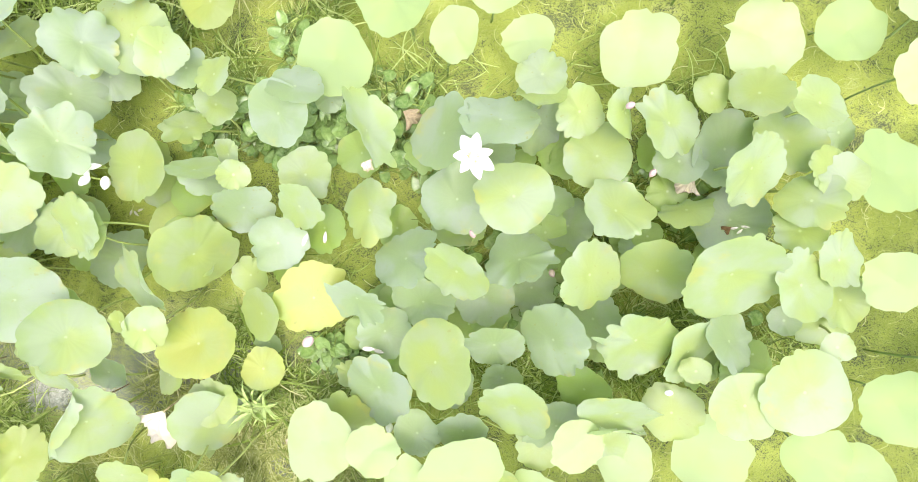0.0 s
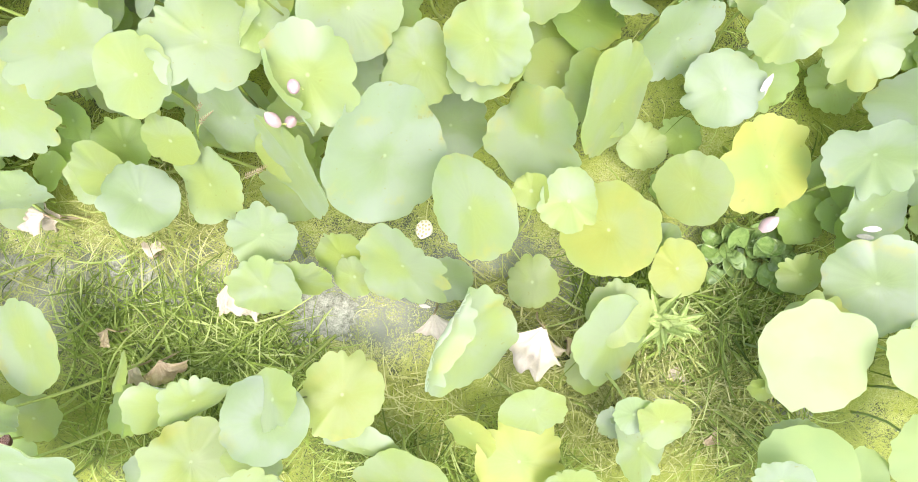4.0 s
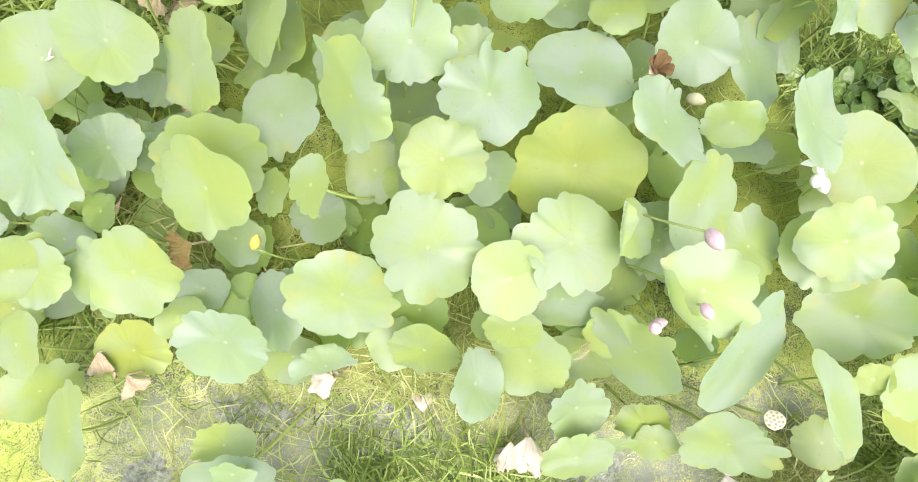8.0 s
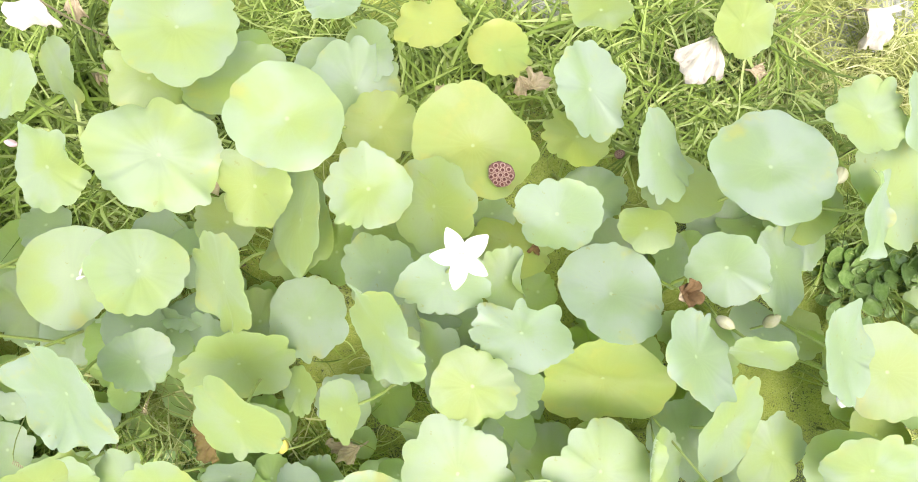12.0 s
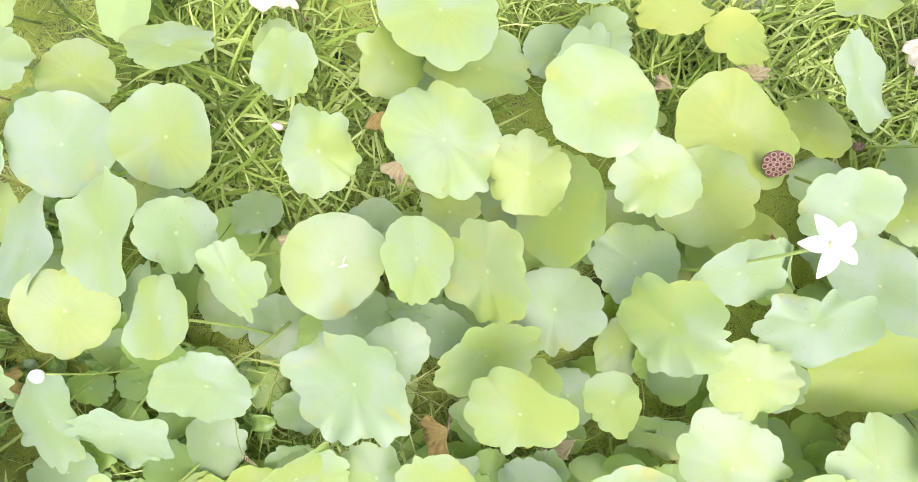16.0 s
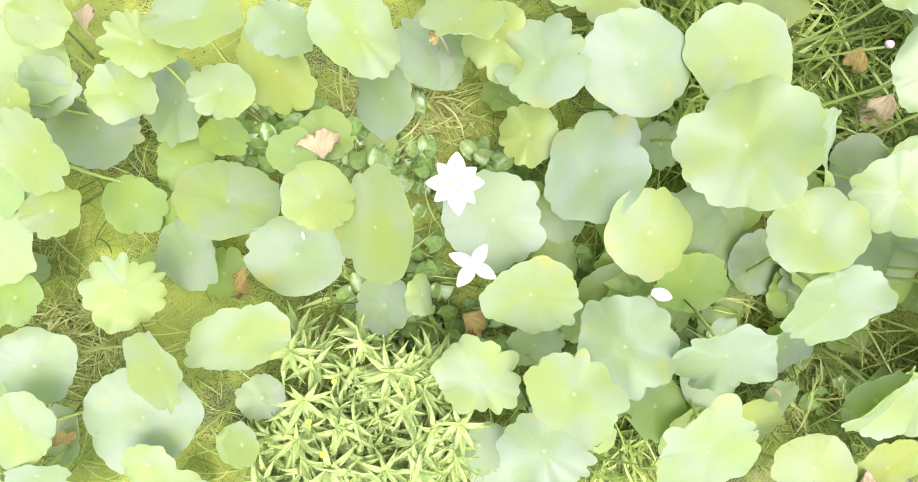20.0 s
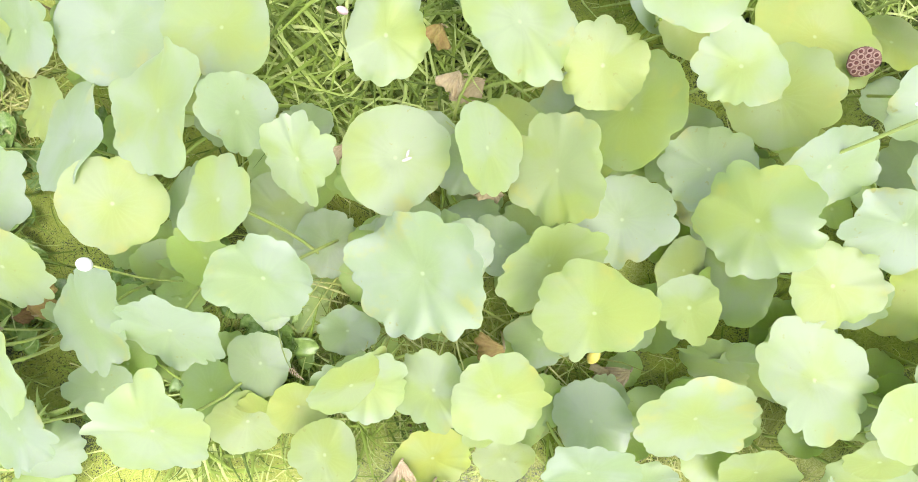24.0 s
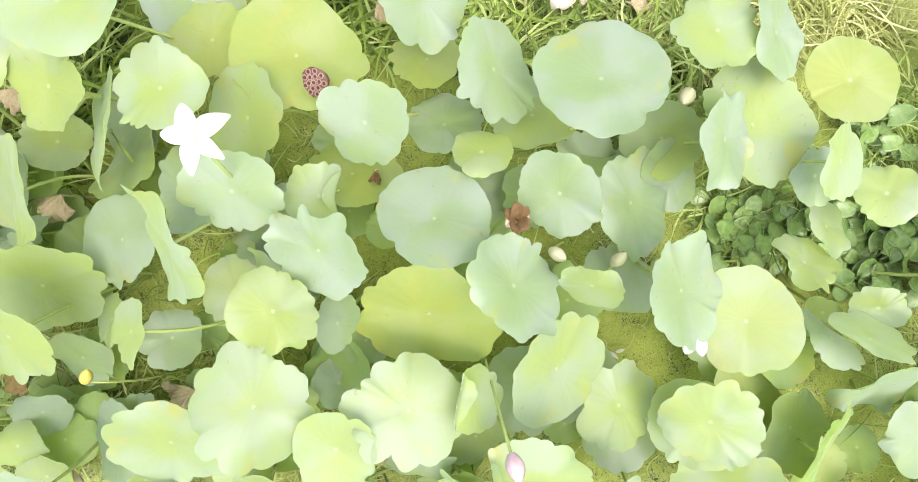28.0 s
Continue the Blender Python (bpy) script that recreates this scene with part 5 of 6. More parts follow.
def mud(x, y, rx, ry, mat=MUD):
    """A low bank of silt that breaks through the duckweed; also the dark sheets added under grass."""
    rng = dice()
    ph = [rng.uniform(0, 6.28) for _ in range(6)]
    verts, faces = [(0, 0, 0.012)], []
    rings, spokes = 7, 48
    for i in range(1, rings + 1):
        q = i / rings
        for k in range(spokes):
            a = 6.28319 * k / spokes
            w = 1 + q * (0.22 * math.sin(3 * a + ph[0]) + 0.14 * math.sin(5 * a + ph[1]) + 0.10 * math.sin(11 * a + ph[2]) + 0.07 * math.sin(17 * a + ph[3]))
            h = 0.014 * (1 - q ** 2) + 0.004 * math.sin(6 * a + 9 * q + ph[4]) * (1 - q) - 0.004 * (q == 1)
            verts.append((rx * q * w * math.cos(a), ry * q * w * math.sin(a), h))
    for k in range(spokes):
        faces.append((0, 1 + k, 1 + (k + 1) % spokes))
        for i in range(rings - 1):
            a, b = 1 + i * spokes + k, 1 + i * spokes + (k + 1) % spokes
            faces.append((a, a + spokes, b + spokes, b))
    ob = mesh_ob("mud_bank", verts, faces, mat, None, "", Matrix.Translation((x, y, 0.0)))
    tagged(ob, "low bank of wet grey silt flecked with duckweed" if mat == MUD else "dark sheet added under the grass, shade of the gaps in its colour", "mud", kind="structure")


def grass(x, y, rx, ry, count, long, wide, flat, mat):
    """Blades that rise, bend over and lie across one another."""
    rng = dice()
    verts, faces = [], []
    steps = 5
    for _ in range(round((2.1 if wide < 0.0115 else 1.3) * count)):
        a, q = rng.uniform(0, 6.28), rng.random() ** 0.42
        bx, by = rx * q * math.cos(a), ry * q * math.sin(a)
        way = rng.uniform(0, 6.28)
        size, w = long * rng.uniform(0.6, 1.9), wide * (rng.uniform(0.5, 1.15) if wide > 0.0115 else rng.uniform(0.3, 1.0))
        rise = rng.uniform(0.35, 1.0) * (1.25 - flat)
        over, twist = rng.uniform(0.4, 1.6), rng.gauss(0, 0.75)
        px, py, pz = bx, by, rng.uniform(0.0, 0.05)
        pitch = math.asin(min(0.98, rise))
        o = len(verts)
        for i in range(steps + 1):
            u = i / steps
            half = w * 0.55 * (1 - u) ** 0.75 * (0.6 + 0.8 * min(1, 3 * u)) + 0.0002
            heading = way + twist * u
            sx, sy = -math.sin(heading), math.cos(heading)
            verts += [(px + sx * half, py + sy * half, pz), (px, py, pz - 0.25 * half), (px - sx * half, py - sy * half, pz)]
            p = pitch - over * u
            step = size / steps
            px += math.cos(p) * math.cos(heading) * step
            py += math.cos(p) * math.sin(heading) * step
            pz = max(0.008, pz + math.sin(p) * step)
        for i in range(steps):
            for k in (0, 1):
                c = o + i * 3 + k
                faces.append((c, c + 3, c + 4, c + 1))
    ob = mesh_ob("grass", verts, faces, mat, None, "", Matrix.Translation((x, y, 0.004)), None, False)
    tagged(ob, "tangled fresh green grass growing out of the shallows" if mat == GRASS else "thin pale straw and sedge lying over the shallows", "grass", kind="stuff")


def sedge(x, y, z, way):
    """A bare stem that bends over under a ripe seed spike."""
    rng = dice()
    root = thing("sedge_stem", x, y, "thin sedge stem with a pale ripe seed spike", "sedge", "sedge stems")
    c, s = math.cos(radians(way)), math.sin(radians(way))
    pts = [Vector((-0.25 * c * (1 - u) ** 1.5, -0.25 * s * (1 - u) ** 1.5, -0.02 + (z + 0.02) * (1 - (1 - u) ** 2))) for u in (0, 0.2, 0.4, 0.6, 0.8, 1.0)]
    v, f = tube(pts, [0.0018] * 6, 5)
    mesh_ob("stem", v, f, STALK, root)
    sv, sf = [], []
    for k in range(16):
        u = k / 15
        at = Vector((0.05 * u * c, 0.05 * u * s, z - 0.015 * u * u))
        out = Vector((0.5 * c, 0.5 * s, 0.25)) + Vector((-s, c, 0)) * (0.7 if k % 2 else -0.7) * (1.1 - u)
        v, f = tube([at, at + out * 0.007, at + out * 0.014], [0.0010, 0.0018, 0.0004], 5)
        o = len(sv)
        sv += v
        sf += [tuple(i + o for i in q) for q in f]
    tagged(mesh_ob("seed_spike", sv, sf, STALK_DRY, root, "pale dry seed spike"), kind="stuff")


def litter(count, x0, x1, y0, y1):
    """Fine floating stems and blades, strewn thinly over the whole pond."""
    rng = dice()
    verts, faces = [], []
    for _ in range(count):
        px, py = rng.uniform(x0, x1), rng.uniform(y0, y1)
        if noise.noise((px * 1.7, py * 1.7, 3.0)) + rng.uniform(-0.35, 0.35) < -0.05:
            continue
        way, bend, size, w = rng.uniform(0, 6.28), rng.uniform(-2.2, 2.2), rng.uniform(0.03, 0.12), rng.uniform(0.001, 0.0028)
        o, z = len(verts), rng.uniform(0.004, 0.03)
        for i in range(5):
            u = i / 4
            a = way + bend * u
            half = w * (1 - 0.8 * u)
            verts += [(px - math.sin(a) * half, py + math.cos(a) * half, z), (px + math.sin(a) * half, py - math.cos(a) * half, z)]
            px, py, z = px + math.cos(a) * size / 4, py + math.sin(a) * size / 4, max(0.004, z + rng.uniform(-0.006, 0.008))
        for i in range(4):
            c = o + 2 * i
            faces.append((c, c + 2, c + 3, c + 1))
    ob = mesh_ob("water_weed", verts, faces, STRAW, None, "", None, None, False)
    tagged(ob, "fine tangled water weed floating among the duckweed", "water weed", kind="stuff")


litter(15000, -7.4, 2.0, -1.7, 2.1)


for along in (0, 1, 2, 3, 6, 7):
    grass(-6.4 + along, -0.02 + 0.08 * (along % 3), 0.62, 0.95, 300, 0.12, 0.0062, 0.6, GRASS)


def low_leaves(count, x0, x1, y0, y1, seed):
    """Small shaded leaves low over the water, between the stalks of the tall ones."""
    rng = random.Random(seed)
    for _ in range(count):
        lotus_leaf(rng.uniform(x0, x1), rng.uniform(y0, y1), rng.uniform(0.07, 0.22), rng.uniform(0.06, 0.115), rng.uniform(0, 18), rng.uniform(0, 360), DEEP)


low_leaves(85, -5.2, -2.05, -0.28, 0.75, 4)
low_leaves(50, -0.7, 1.2, -0.6, 0.45, 9)
low_leaves(14, -6.6, -5.2, 0.25, 1.1, 11)


def edge_leaves():
    """The stand goes on round the part that is flown over: joined, plainer leaves."""
    rng = random.Random(77)
    done, verts, faces = [], [], []
    rings, spokes = 4, 36
    for _ in range(4000):
        x, y = rng.uniform(-8.2, 2.9), rng.uniform(-2.1, 2.5)
        inside = (-6.75 < x < 1.35 and -0.8 < y < 0.75) or (-4.7 < x < -0.9 and -1.45 < y < 1.75) or (-6.7 < x < -4.0 and -0.45 < y < 1.35)
        r = rng.uniform(0.10, 0.17)
        if inside or any((x - a) ** 2 + (y - b) ** 2 < (0.75 * (r + c)) ** 2 for a, b, c in done):
            continue
        done.append((x, y, r))
        z = rng.uniform(0.25, 0.5)
        m = Matrix.Translation((x, y, z)) @ Matrix.Rotation(rng.uniform(0, 6.28), 4, "Z") @ Matrix.Rotation(rng.uniform(0, 0.35), 4, "X")
        o = len(verts)
        verts += [tuple(m @ Vector(p)) for p in leaf_surface(r, rng, rng.uniform(0.02, 0.12), None, 0.3, 1.0, 1.2, rings, spokes)]
        for i in range(rings):
            for k in range(spokes):
                a, b = o + i * spokes + k, o + i * spokes + (k + 1) % spokes
                faces.append((a, a + spokes, b + spokes, b))
        v, f = tube(stalk_path((x, y, z - 0.1 * r), (x + rng.uniform(-0.1, 0.1), y + rng.uniform(-0.1, 0.1), -0.02), rng, 0.03, 4), [0.005] * 5, 5)
        o = len(verts)
        verts += [tuple(p) for p in v]
        faces += [tuple(i + o for i in q) for q in f]
    ob = mesh_ob("surrounding_lotus_leaves", verts, faces, LEAF_REST, None, "")
    tagged(ob, "dense stand of green lotus leaves all round the pond", "lotus leaves", kind="stuff")


def rest_material():
    n = Nodes("leaf_rest", 0.52, 0.35)
    per = n.node("NewGeometry").outputs["Random Per Island"]
    tone = n.mix(per, (0.22, 0.30, 0.12), (0.32, 0.37, 0.21))
    tone = n.mix(n.span(n.noise(9, 4), 0.4, 0.7, 0.0, 0.5), tone, (0.30, 0.36, 0.12))
    return n.done(tone, 0.35, n.mix(0.7, tone, (0.71, 0.86, 0.35)))


LEAF_REST = rest_material()
edge_leaves()


lotus_flower(-0.13, 0.29, 0.70, .080, 7, 20)
lotus_flower(-2.94, 0.69, 0.92, .072, 5, 40)
lotus_flower(-5.43, 0.58, 0.66, .076, 8, 0)
lotus_flower(-5.38, 0.38, 0.68, .068, 4, 60)
lotus_flower(-1.78, 0.31, 0.45, .05, 4, 10)
lotus_bud(0.16, -0.12, 0.34, .013, PETAL_PINK)
lotus_bud(-0.15, 0.02, 0.37, .013, PETAL_PINK)
# The next two stand in for loose white petals, built as small buds.
lotus_bud(0.43, 0.50, 0.50, .013, PETAL_PINK)
lotus_bud(0.55, 0.26, 0.36, .013, PETAL_PINK)
lotus_bud(0.63, -0.60, 0.36, .012, PETAL)
lotus_bud(-0.89, -0.45, 0.30, .022, PETAL_PINK)
lotus_bud(-0.53, -0.80, 0.25, .016, PETAL)
lotus_bud(-2.30, 0.09, 0.88, .019, PETAL_PINK)
lotus_bud(-2.18, 0.50, 0.49, .019, PETAL_CREAM)
lotus_bud(-1.78, 0.27, 0.45, .018, PETAL)
lotus_bud(-1.99, 0.47, 0.40, .02, PETAL_CREAM)
lotus_bud(-4.23, 1.00, 0.56, .011, PETAL_PINK)
lotus_bud(-4.89, 0.31, 0.59, .018, PETAL)
lotus_bud(-3.51, 0.06, 0.40, .018, PETAL_GOLD)
lotus_bud(-1.83, 0.94, 0.50, .022, PETAL_CREAM)
lotus_bud(-1.74, 0.27, 0.40, .02, PETAL)
lotus_bud(-2.31, -0.16, 0.55, .016, PETAL_PINK)
lotus_bud(-2.32, -0.17, 0.60, .018, PETAL_PINK)
lotus_bud(-2.24, -0.09, 0.71, .016, PETAL_PINK)
seed_pod(-2.83, 0.92, 0.54, .040, POD, SEED)
seed_pod(-2.42, 1.02, 0.30, .018, POD, SEED)
seed_pod(-1.94, -0.45, 0.49, .028, POD_GREEN, SEED_PALE)
seed_pod(-3.37, -1.16, 0.30, .024, POD, SEED)
dry_pod(-2.28, 0.58, 0.50, .034)
dry_pod(-5.38, 0.07, 0.25, .022)
fallen_petal(-4.07, 0.61, 0.53, .028, 20)
fallen_petal(-4.06, 0.62, 0.53, .024, 70)
fallen_petal(-5.89, 0.43, 0.33, .026, 100)
fallen_petal(0.89, 0.05, 0.26, .030, 10)
fallen_petal(0.93, 0.06, 0.26, .034, -10)
fallen_petal(0.91, 0.03, 0.27, .028, 40)
fallen_petal(-1.89, 0.15, 0.02, .036, -40)
fallen_petal(-1.87, 0.15, 0.02, .034, 20)
fallen_petal(-1.91, 0.13, 0.02, .030, 70)
fallen_petal(-1.57, 0.17, 0.03, .034, 80)
fallen_petal(-0.62, -0.45, 0.35, .055, 0)
fallen_petal(-0.59, -0.47, 0.28, .05, -10)
fallen_petal(-0.48, -0.79, 0.30, .05, 0)
fallen_petal(-0.69, -1.00, 0.03, .03, 0)
fallen_petal(-1.98, -0.70, 0.25, .04, -10)
withered_leaf(-0.46, 0.58, 0.12, .085, -20, DRY)
withered_leaf(0.72, 0.24, 0.28, .08, 250, DRY_PALE)
withered_leaf(-0.61, 0.33, 0.30, .05, 240, DRY_PALE)
withered_leaf(-2.69, -0.69, 0.12, .11, 260, DRY_PALE)
withered_leaf(-1.55, -0.87, 0.08, .11, 265, DRY_PALE)
withered_leaf(-1.44, -0.87, 0.05, .08, 300, DRY)
withered_leaf(-3.16, -0.84, 0.10, .07, 250, DRY)
withered_leaf(-1.07, -0.98, 0.04, .08, 250, DRY_PALE)
withered_leaf(-3.01, -0.97, 0.15, .10, 280, DRY_PALE)
withered_leaf(-1.88, -0.82, 0.15, .10, 230, DRY_PALE)
withered_leaf(-3.34, -0.41, 0.20, .09, 200, DRY_PALE)
withered_leaf(-0.94, -1.22, 0.05, .07, 10, DRY)
withered_leaf(-2.62, -0.68, 0.12, .14, 270, BLEACHED)
withered_leaf(-1.60, -0.83, 0.25, .17, 240, BLEACHED)
withered_leaf(-1.93, -0.78, 0.18, .10, 280, BLEACHED)
withered_leaf(-3.34, -0.41, 0.12, .08, 200, DRY_PALE)
withered_leaf(-2.88, -0.94, 0.20, .09, 285, DRY)
withered_leaf(-3.96, -0.39, 0.30, .07, 300, DRY)
withered_leaf(-1.39, -0.89, 0.15, .07, 300, DRY)
withered_leaf(-3.01, -0.53, 0.06, .07, 100, DRY_PALE)
withered_leaf(-3.02, 1.24, 0.20, .065, 160, DRY)
withered_leaf(-2.68, 1.30, 0.15, .075, 30, DRY)
withered_leaf(-2.11, 1.37, 0.25, .155, 250, BLEACHED)
withered_leaf(-1.85, 1.39, 0.05, .05, 0, DRY)
withered_leaf(-1.46, 1.52, 0.15, .15, 320, BLEACHED)
withered_leaf(-4.33, 1.57, 0.20, .09, 250, DRY)
withered_leaf(-4.30, 1.36, 0.10, .08, 260, DRY)
withered_leaf(-4.31, 1.46, 0.40, .10, 270, BLEACHED)
withered_leaf(-3.34, -0.03, 0.15, .08, 200, DRY)
withered_leaf(-2.70, 0.71, 0.30, .04, 280, DRY_BROWN)
withered_leaf(-3.88, 0.95, 0.10, .12, 210, DRY)
withered_leaf(-4.31, 0.69, 0.20, .07, 250, DRY)
withered_leaf(-5.63, 1.13, 0.20, .06, 250, DRY_BROWN)
withered_leaf(-5.41, 1.18, 0.30, .05, 200, DRY)
withered_leaf(-5.36, 0.10, 0.20, .05, 0, DRY_BROWN)
withered_leaf(-5.87, 0.74, 0.20, .10, 95, DRY)
withered_leaf(-6.14, 0.29, 0.18, .10, 250, RUST)
withered_leaf(-5.94, 0.08, 0.15, .12, 240, DRY)
withered_leaf(-5.35, 0.16, 0.15, .10, 330, RUST)
withered_leaf(-6.59, 1.10, 0.30, .07, 90, DRY)
withered_leaf(-4.01, 1.12, 0.15, .08, 240, RUST)
withered_leaf(-3.91, 0.94, 0.10, .09, 200, DRY)
withered_leaf(-5.49, 1.01, 0.50, .03, 200, RUST)
withered_leaf(-6.64, -0.20, 0.30, .05, 280, RUST)
withered_leaf(-3.94, 0.94, 0.20, .08, 250, DRY)
withered_leaf(-3.82, 0.59, 0.15, .09, 240, DRY)
withered_leaf(-3.75, -0.29, 0.15, .12, 270, DRY)
withered_leaf(-3.39, -0.03, 0.12, .07, 200, DRY)
withered_leaf(-2.73, 1.30, 0.15, .07, 300, DRY)
withered_leaf(-1.86, 1.36, 0.10, .07, 0, DRY)
withered_leaf(-4.06, -0.32, 0.30, .09, 280, DRY)
withered_leaf(-3.79, 0.06, 0.30, .09, 200, RUST)
herbs(-0.94, 0.56, 0.16, 0.16, 8)
herbs(0.25, -0.38, 0.35, 0.16, 12)
herbs(0.75, -0.45, 0.30, 0.16, 9)
herbs(0.05, -0.10, 0.35, 0.20, 9)
herbs(0.75, 0.05, 0.35, 0.25, 10)
herbs(-0.60, 0.67, 0.10, 0.12, 6)
herbs(-0.52, 0.41, 0.13, 0.10, 7)
herbs(-0.77, 0.60, 0.13, 0.13, 5)
herbs(-0.93, -0.54, 0.07, 0.04, 3)
herbs(-0.39, 0.65, 0.06, 0.08, 3)
herbs(-1.06, 0.56, 0.19, 0.14, 12)
herbs(-1.42, 0.63, 0.20, 0.09, 4)
herbs(-1.01, 0.92, 0.12, 0.08, 5)
herbs(-1.22, 0.55, 0.14, 0.12, 6)
herbs(-0.94, 0.61, 0.12, 0.16, 7)
herbs(-1.10, 0.68, 0.18, 0.06, 5)
herbs(-6.04, 0.79, 0.23, 0.08, 11)
herbs(-5.71, 0.79, 0.17, 0.06, 6)
herbs(-5.21, 0.72, 0.13, 0.05, 5)
herbs(-5.56, 0.67, 0.13, 0.08, 5)
herbs(-5.58, 0.37, 0.08, 0.10, 5)
herbs(-5.78, 0.22, 0.15, 0.08, 6)
herbs(-5.40, 0.13, 0.15, 0.08, 5)
herbs(-4.82, 0.30, 0.13, 0.13, 5)
herbs(-5.52, 0.11, 0.17, 0.10, 8)
herbs(-5.03, 0.20, 0.10, 0.06, 4)
herbs(-5.08, -0.20, 0.21, 0.06, 6)
herbs(-0.81, -0.52, 0.12, 0.06, 4)
herbs(-1.45, 0.60, 0.13, 0.11, 6)
herbs(-4.62, -0.13, 0.10, 0.08, 3)
herbs(-4.57, 0.06, 0.13, 0.11, 5)
herbs(-3.94, -0.13, 0.10, 0.08, 4)
stars(-5.67, -0.10, 0.25, 0.21, 39, .30)
stars(-5.94, -0.24, 0.17, 0.11, 15, .26)
stars(-5.81, 0.07, 0.17, 0.08, 10, .25)
stars(-5.48, 0.07, 0.08, 0.10, 6, .28)
stars(-5.36, -0.29, 0.12, 0.06, 6, .25)
stars(-5.72, -0.42, 0.32, 0.12, 26, .26)
stars(-5.60, -0.20, 0.25, 0.18, 16, .32)
stars(-1.13, -0.77, 0.05, 0.04, 3, .22)
stars(-1.22, -0.74, 0.04, 0.03, 2, .15)
blossom(-5.86, -0.13, 0.35)
blossom(-5.81, -0.22, 0.38)
blossom(-5.79, -0.01, 0.33)
mud(-1.49, 1.54, 0.16, 0.11)
mud(-2.65, 1.67, 0.14, 0.07)
mud(-1.72, 1.59, 0.11, 0.07)
mud(-3.63, -0.60, 0.24, 0.08)
mud(-3.09, -0.70, 0.22, 0.08)
mud(-2.37, -0.75, 0.12, 0.09)
mud(-4.08, -0.82, 0.11, 0.07)
mud(-2.39, -0.79, 0.13, 0.11)
mud(-3.13, -0.62, 0.20, 0.07)
mud(-1.08, -1.09, 0.15, 0.09)
mud(-0.65, -1.11, 0.11, 0.06)
grass(-2.94, 1.39, 0.33, 0.25, 400, .19, 0.0120, .5, GRASS)
grass(-2.17, 1.39, 0.49, 0.31, 780, .17, 0.0118, .5, GRASS)
grass(-1.51, 1.41, 0.30, 0.26, 460, .12, 0.0068, .75, STRAW)
grass(-2.00, 1.45, 0.35, 0.20, 200, .13, 0.0075, .65, STRAW)
mud(-1.32, 1.62, 0.14, 0.09)
mud(-1.95, 1.66, 0.16, 0.07)
grass(-1.84, 1.13, 0.31, 0.20, 320, .16, 0.0116, .5, GRASS)
grass(-1.38, 0.73, 0.18, 0.24, 260, .10, 0.0081, .6, GRASS)
grass(-2.21, 1.55, 0.35, 0.09, 26, .42, 0.0135, .55, GRASS)
grass(-4.54, 1.53, 0.29, 0.25, 320, .20, 0.0120, .5, GRASS)
grass(-4.61, 0.90, 0.16, 0.20, 160, .16, 0.0108, .6, GRASS)
grass(-3.61, 1.55, 0.34, 0.13, 200, .18, 0.0095, .5, GRASS)
grass(-4.49, 1.16, 0.28, 0.32, 330, .30, 0.0150, .45, GRASS)
grass(-3.89, 1.15, 0.19, 0.30, 230, .20, 0.0120, .5, GRASS)
grass(-4.77, 1.39, 0.24, 0.13, 110, .28, 0.0150, .5, GRASS)
grass(-4.57, 0.90, 0.19, 0.11, 70, .20, 0.0120, .5, GRASS)
grass(-5.63, 0.90, 0.19, 0.11, 90, .15, 0.0105, .7, STRAW)
grass(-4.85, -0.17, 0.30, 0.11, 110, .20, 0.0120, .6, GRASS)
grass(-4.38, 0.01, 0.15, 0.11, 60, .15, 0.0105, .6, GRASS)
grass(-5.64, 0.26, 0.13, 0.09, 50, .2, 0.0105, .6, GRASS)
grass(-3.99, 0.99, 0.26, 0.35, 200, .22, 0.0135, .5, GRASS)
grass(-5.61, 0.92, 0.19, 0.11, 80, .14, 0.0090, .7, STRAW)
grass(-6.77, 0.01, 0.21, 0.17, 140, .11, 0.0075, .8, STRAW)
grass(-6.94, 0.37, 0.13, 0.10, 60, .11, 0.0075, .8, STRAW)
grass(-4.20, -0.14, 0.20, 0.15, 80, .16, 0.0105, .6, GRASS)
grass(-4.82, -0.17, 0.11, 0.15, 50, .16, 0.0105, .6, GRASS)
grass(-5.79, 0.28, 0.19, 0.11, 50, .13, 0.0120, .5, GRASS)
grass(-3.01, -0.82, 0.42, 0.16, 170, .09, 0.0060, .8, GRASS)
grass(-2.58, -0.92, 0.26, 0.16, 130, .09, 0.0060, .8, GRASS)
grass(-0.87, -0.93, 0.27, 0.23, 330, .12, 0.0055, .8, STRAW)
grass(-1.12, -1.15, 0.34, 0.19, 330, .10, 0.0055, .8, STRAW)
grass(-1.52, -0.94, 0.19, 0.19, 180, .10, 0.0055, .8, STRAW)
grass(-2.04, -1.09, 0.24, 0.11, 90, .14, 0.0055, .7, STRAW)
grass(-2.85, -0.47, 0.33, 0.09, 70, .12, 0.0055, .7, STRAW)
grass(-2.92, -0.92, 0.42, 0.20, 46, .30, 0.0100, .85, GRASS)
grass(-0.97, -0.74, 0.32, 0.08, 12, .38, 0.0088, .9, GRASS)
grass(-2.95, -0.86, 0.39, 0.17, 200, .10, 0.0066, .75, GRASS)
grass(-2.71, -1.00, 0.28, 0.16, 190, .13, 0.0066, .7, GRASS)
grass(-3.59, -0.64, 0.48, 0.13, 70, .10, 0.0055, .8, STRAW)
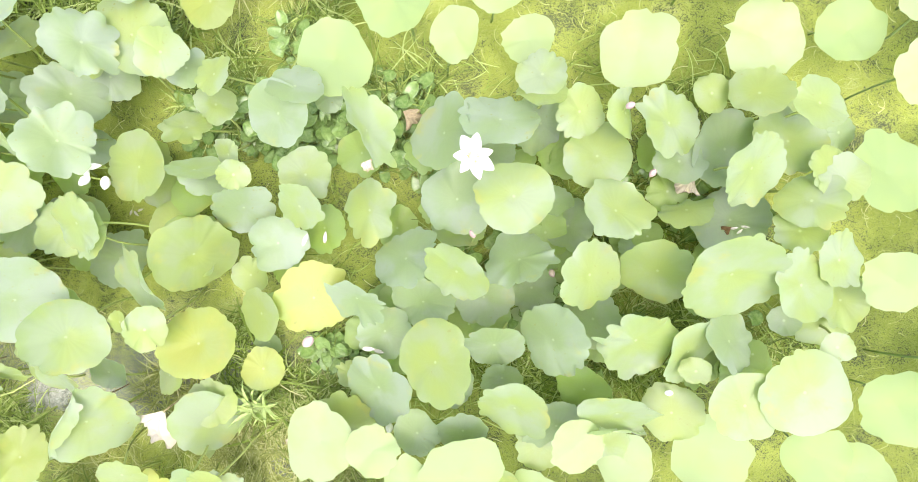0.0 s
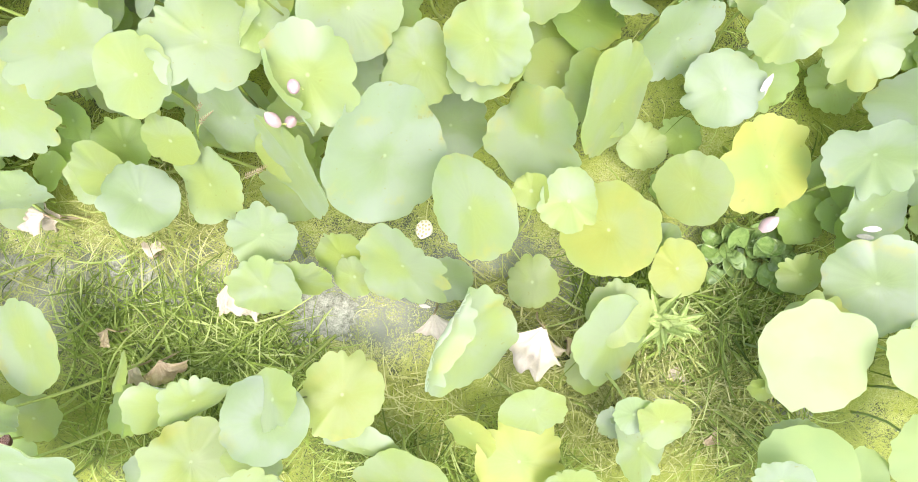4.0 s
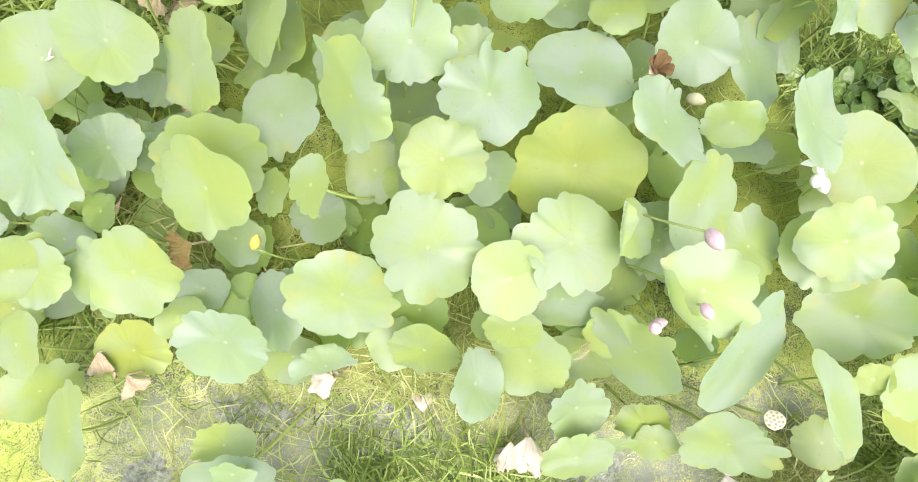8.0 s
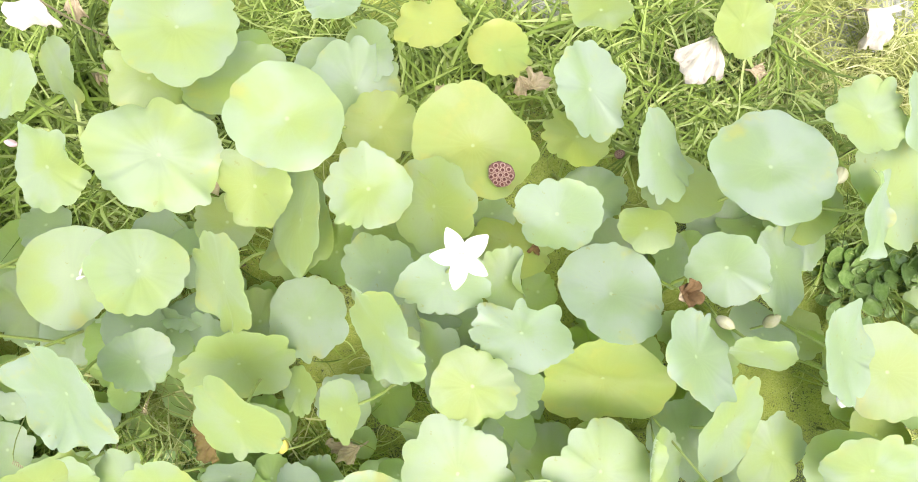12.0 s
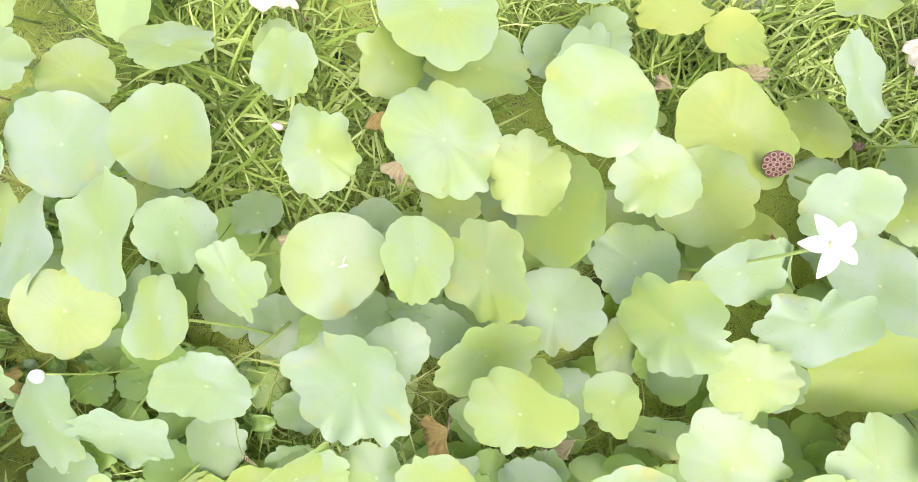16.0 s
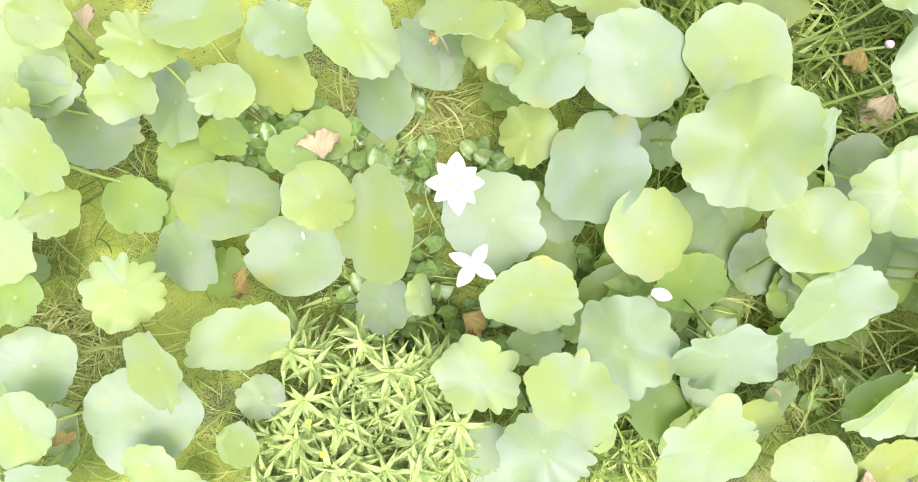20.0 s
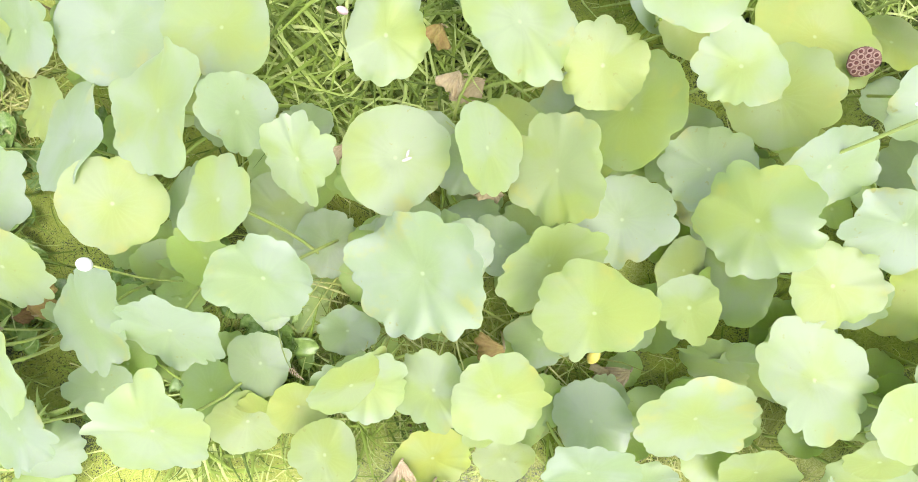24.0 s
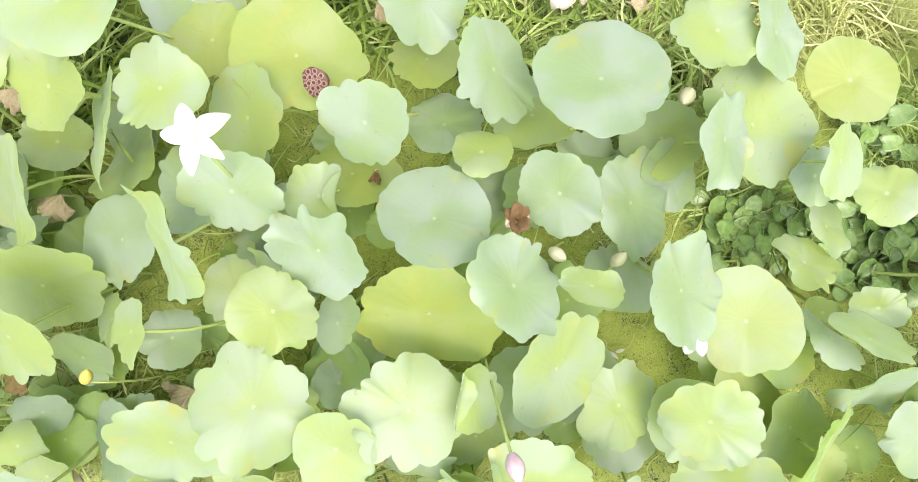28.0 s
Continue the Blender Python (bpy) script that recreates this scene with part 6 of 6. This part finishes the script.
grass(-1.30, -0.57, 0.15, 0.26, 200, .10, 0.0066, .7, GRASS)
grass(-1.27, -1.02, 0.15, 0.17, 160, .10, 0.0055, .8, STRAW)
grass(-2.99, -0.45, 0.35, 0.09, 60, .16, 0.0055, .7, STRAW)
grass(-4.19, 0.25, 0.18, 0.22, 60, .22, 0.0077, .6, STRAW)
grass(-4.34, -1.17, 0.20, 0.13, 70, .12, 0.0066, .6, GRASS)
grass(-2.99, -0.86, 0.35, 0.26, 14, .30, 0.0088, .7, GRASS)
grass(-1.05, -0.75, 0.28, 0.13, 260, .12, 0.0066, .7, GRASS)
grass(-1.05, -0.71, 0.33, 0.13, 14, .32, 0.0110, .75, GRASS)
grass(-1.69, -0.76, 0.16, 0.13, 120, .12, 0.0066, .7, STRAW)
grass(0.15, -0.48, 0.45, 0.22, 380, .12, 0.0075, .6, GRASS)
grass(0.60, -0.10, 0.50, 0.35, 420, .11, 0.0070, .65, GRASS)
grass(0.11, -0.67, 0.21, 0.11, 160, .11, 0.0066, .7, GRASS)
grass(0.55, -0.58, 0.13, 0.10, 90, .12, 0.0066, .7, GRASS)
grass(1.19, -0.46, 0.18, 0.08, 100, .10, 0.0066, .7, GRASS)
grass(0.81, -0.36, 0.12, 0.10, 70, .10, 0.0066, .7, GRASS)
grass(-0.52, 0.71, 0.21, 0.13, 90, .16, 0.0077, .5, GRASS)
grass(0.86, 0.68, 0.16, 0.08, 60, .12, 0.0066, .7, GRASS)
grass(-1.44, 0.67, 0.22, 0.10, 240, .10, 0.0081, .7, GRASS)
grass(-0.95, 1.01, 0.14, 0.16, 190, .12, 0.0081, .7, GRASS)
grass(-1.06, 1.32, 0.18, 0.12, 180, .12, 0.0068, .7, STRAW)
grass(-3.74, -0.18, 0.19, 0.10, 80, .16, 0.0108, .6, GRASS)
grass(-4.08, 0.20, 0.22, 0.11, 40, .28, 0.0077, .5, STRAW)
grass(-3.68, -0.04, 0.18, 0.13, 60, .2, 0.0066, .5, STRAW)
grass(-2.97, -0.24, 0.22, 0.11, 80, .16, 0.0066, .6, STRAW)
grass(-3.06, -0.66, 0.40, 0.12, 50, .10, 0.0055, .8, GRASS)
grass(-4.81, -0.29, 0.17, 0.17, 110, .18, 0.0120, .6, GRASS)
grass(-4.23, -0.14, 0.13, 0.08, 40, .14, 0.0090, .7, STRAW)
sedge(-2.50, -0.29, 0.40, 30)
sedge(-2.63, -0.13, 0.42, 50)
sedge(-2.64, -0.09, 0.42, 55)
sedge(-2.48, -0.27, 0.36, 35)
sedge(-3.95, 0.17, 0.40, 80)
sedge(-4.41, -0.00, 0.35, -45)
sedge(-4.10, -0.02, 0.30, 100)
sedge(-2.52, -1.01, 0.20, -10)
withered_leaf(0.88, 0.05, 0.26, .035, 200, DRY_BROWN)
grass(-1.94, -1.31, 0.54, 0.13, 200, .12, .006, .75, GRASS)
grass(-0.82, -1.04, 0.28, 0.28, 260, .12, .006, .75, GRASS)
grass(-2.96, -1.21, 0.35, 0.20, 200, .14, .006, .7, GRASS)
grass(-1.78, -1.34, 0.43, 0.13, 160, .12, .006, .75, GRASS)
grass(-4.17, -1.38, 0.33, 0.13, 120, .12, .006, .7, GRASS)
grass(-6.71, -0.01, 0.18, 0.25, 120, .12, .005, .8, STRAW)
grass(-5.76, 0.29, 0.25, 0.06, 40, .15, .007, .5, GRASS)
grass(-4.95, -0.11, 0.23, 0.15, 120, .16, .007, .6, GRASS)
grass(-3.48, -0.08, 0.17, 0.13, 60, .15, .007, .6, GRASS)
grass(-7.10, 0.53, 0.10, 0.12, 50, .14, .008, .6, GRASS)
grass(-4.53, -0.16, 0.19, 0.08, 70, .16, .008, .6, GRASS)
lotus_flower(-6.64, -0.37, 0.34, .03, 4, 30)
fallen_petal(-0.90, -0.02, 0.30, .06, 60)
fallen_petal(-0.84, -0.01, 0.19, .055, 80)
# Unseen dark sheets added under the grass; the gaps' shade is their colour.
mud(-4.46, 1.22, 0.30, 0.30, GAP_DARK)
mud(-3.92, 1.18, 0.20, 0.26, GAP_DARK)
mud(-4.62, 1.62, 0.26, 0.14, GAP_DARK)
mud(-2.95, 1.40, 0.26, 0.20, GAP_DARK)
mud(-2.30, 1.36, 0.36, 0.24, GAP_DARK)
mud(-1.80, 1.20, 0.24, 0.16, GAP_DARK)
stars(-6.05, -0.44, 0.14, 0.10, 12, .24)
lotus_leaf(-6.34, -0.46, 0.16, 0.10, 10, 40, GREEN)
lotus_leaf(-6.18, -0.30, 0.10, 0.07, 8, 140, DEEP)
lotus_leaf(-5.30, -0.47, 0.14, 0.09, 6, 80, DEEP)
lotus_leaf(-1.22, -0.16, 0.14, 0.085, 6, 30, GREEN)
lotus_leaf(-1.07, -0.12, 0.10, 0.075, 8, 200, DEEP)
lotus_leaf(-1.12, -0.30, 0.09, 0.06, 8, 120, DEEP)
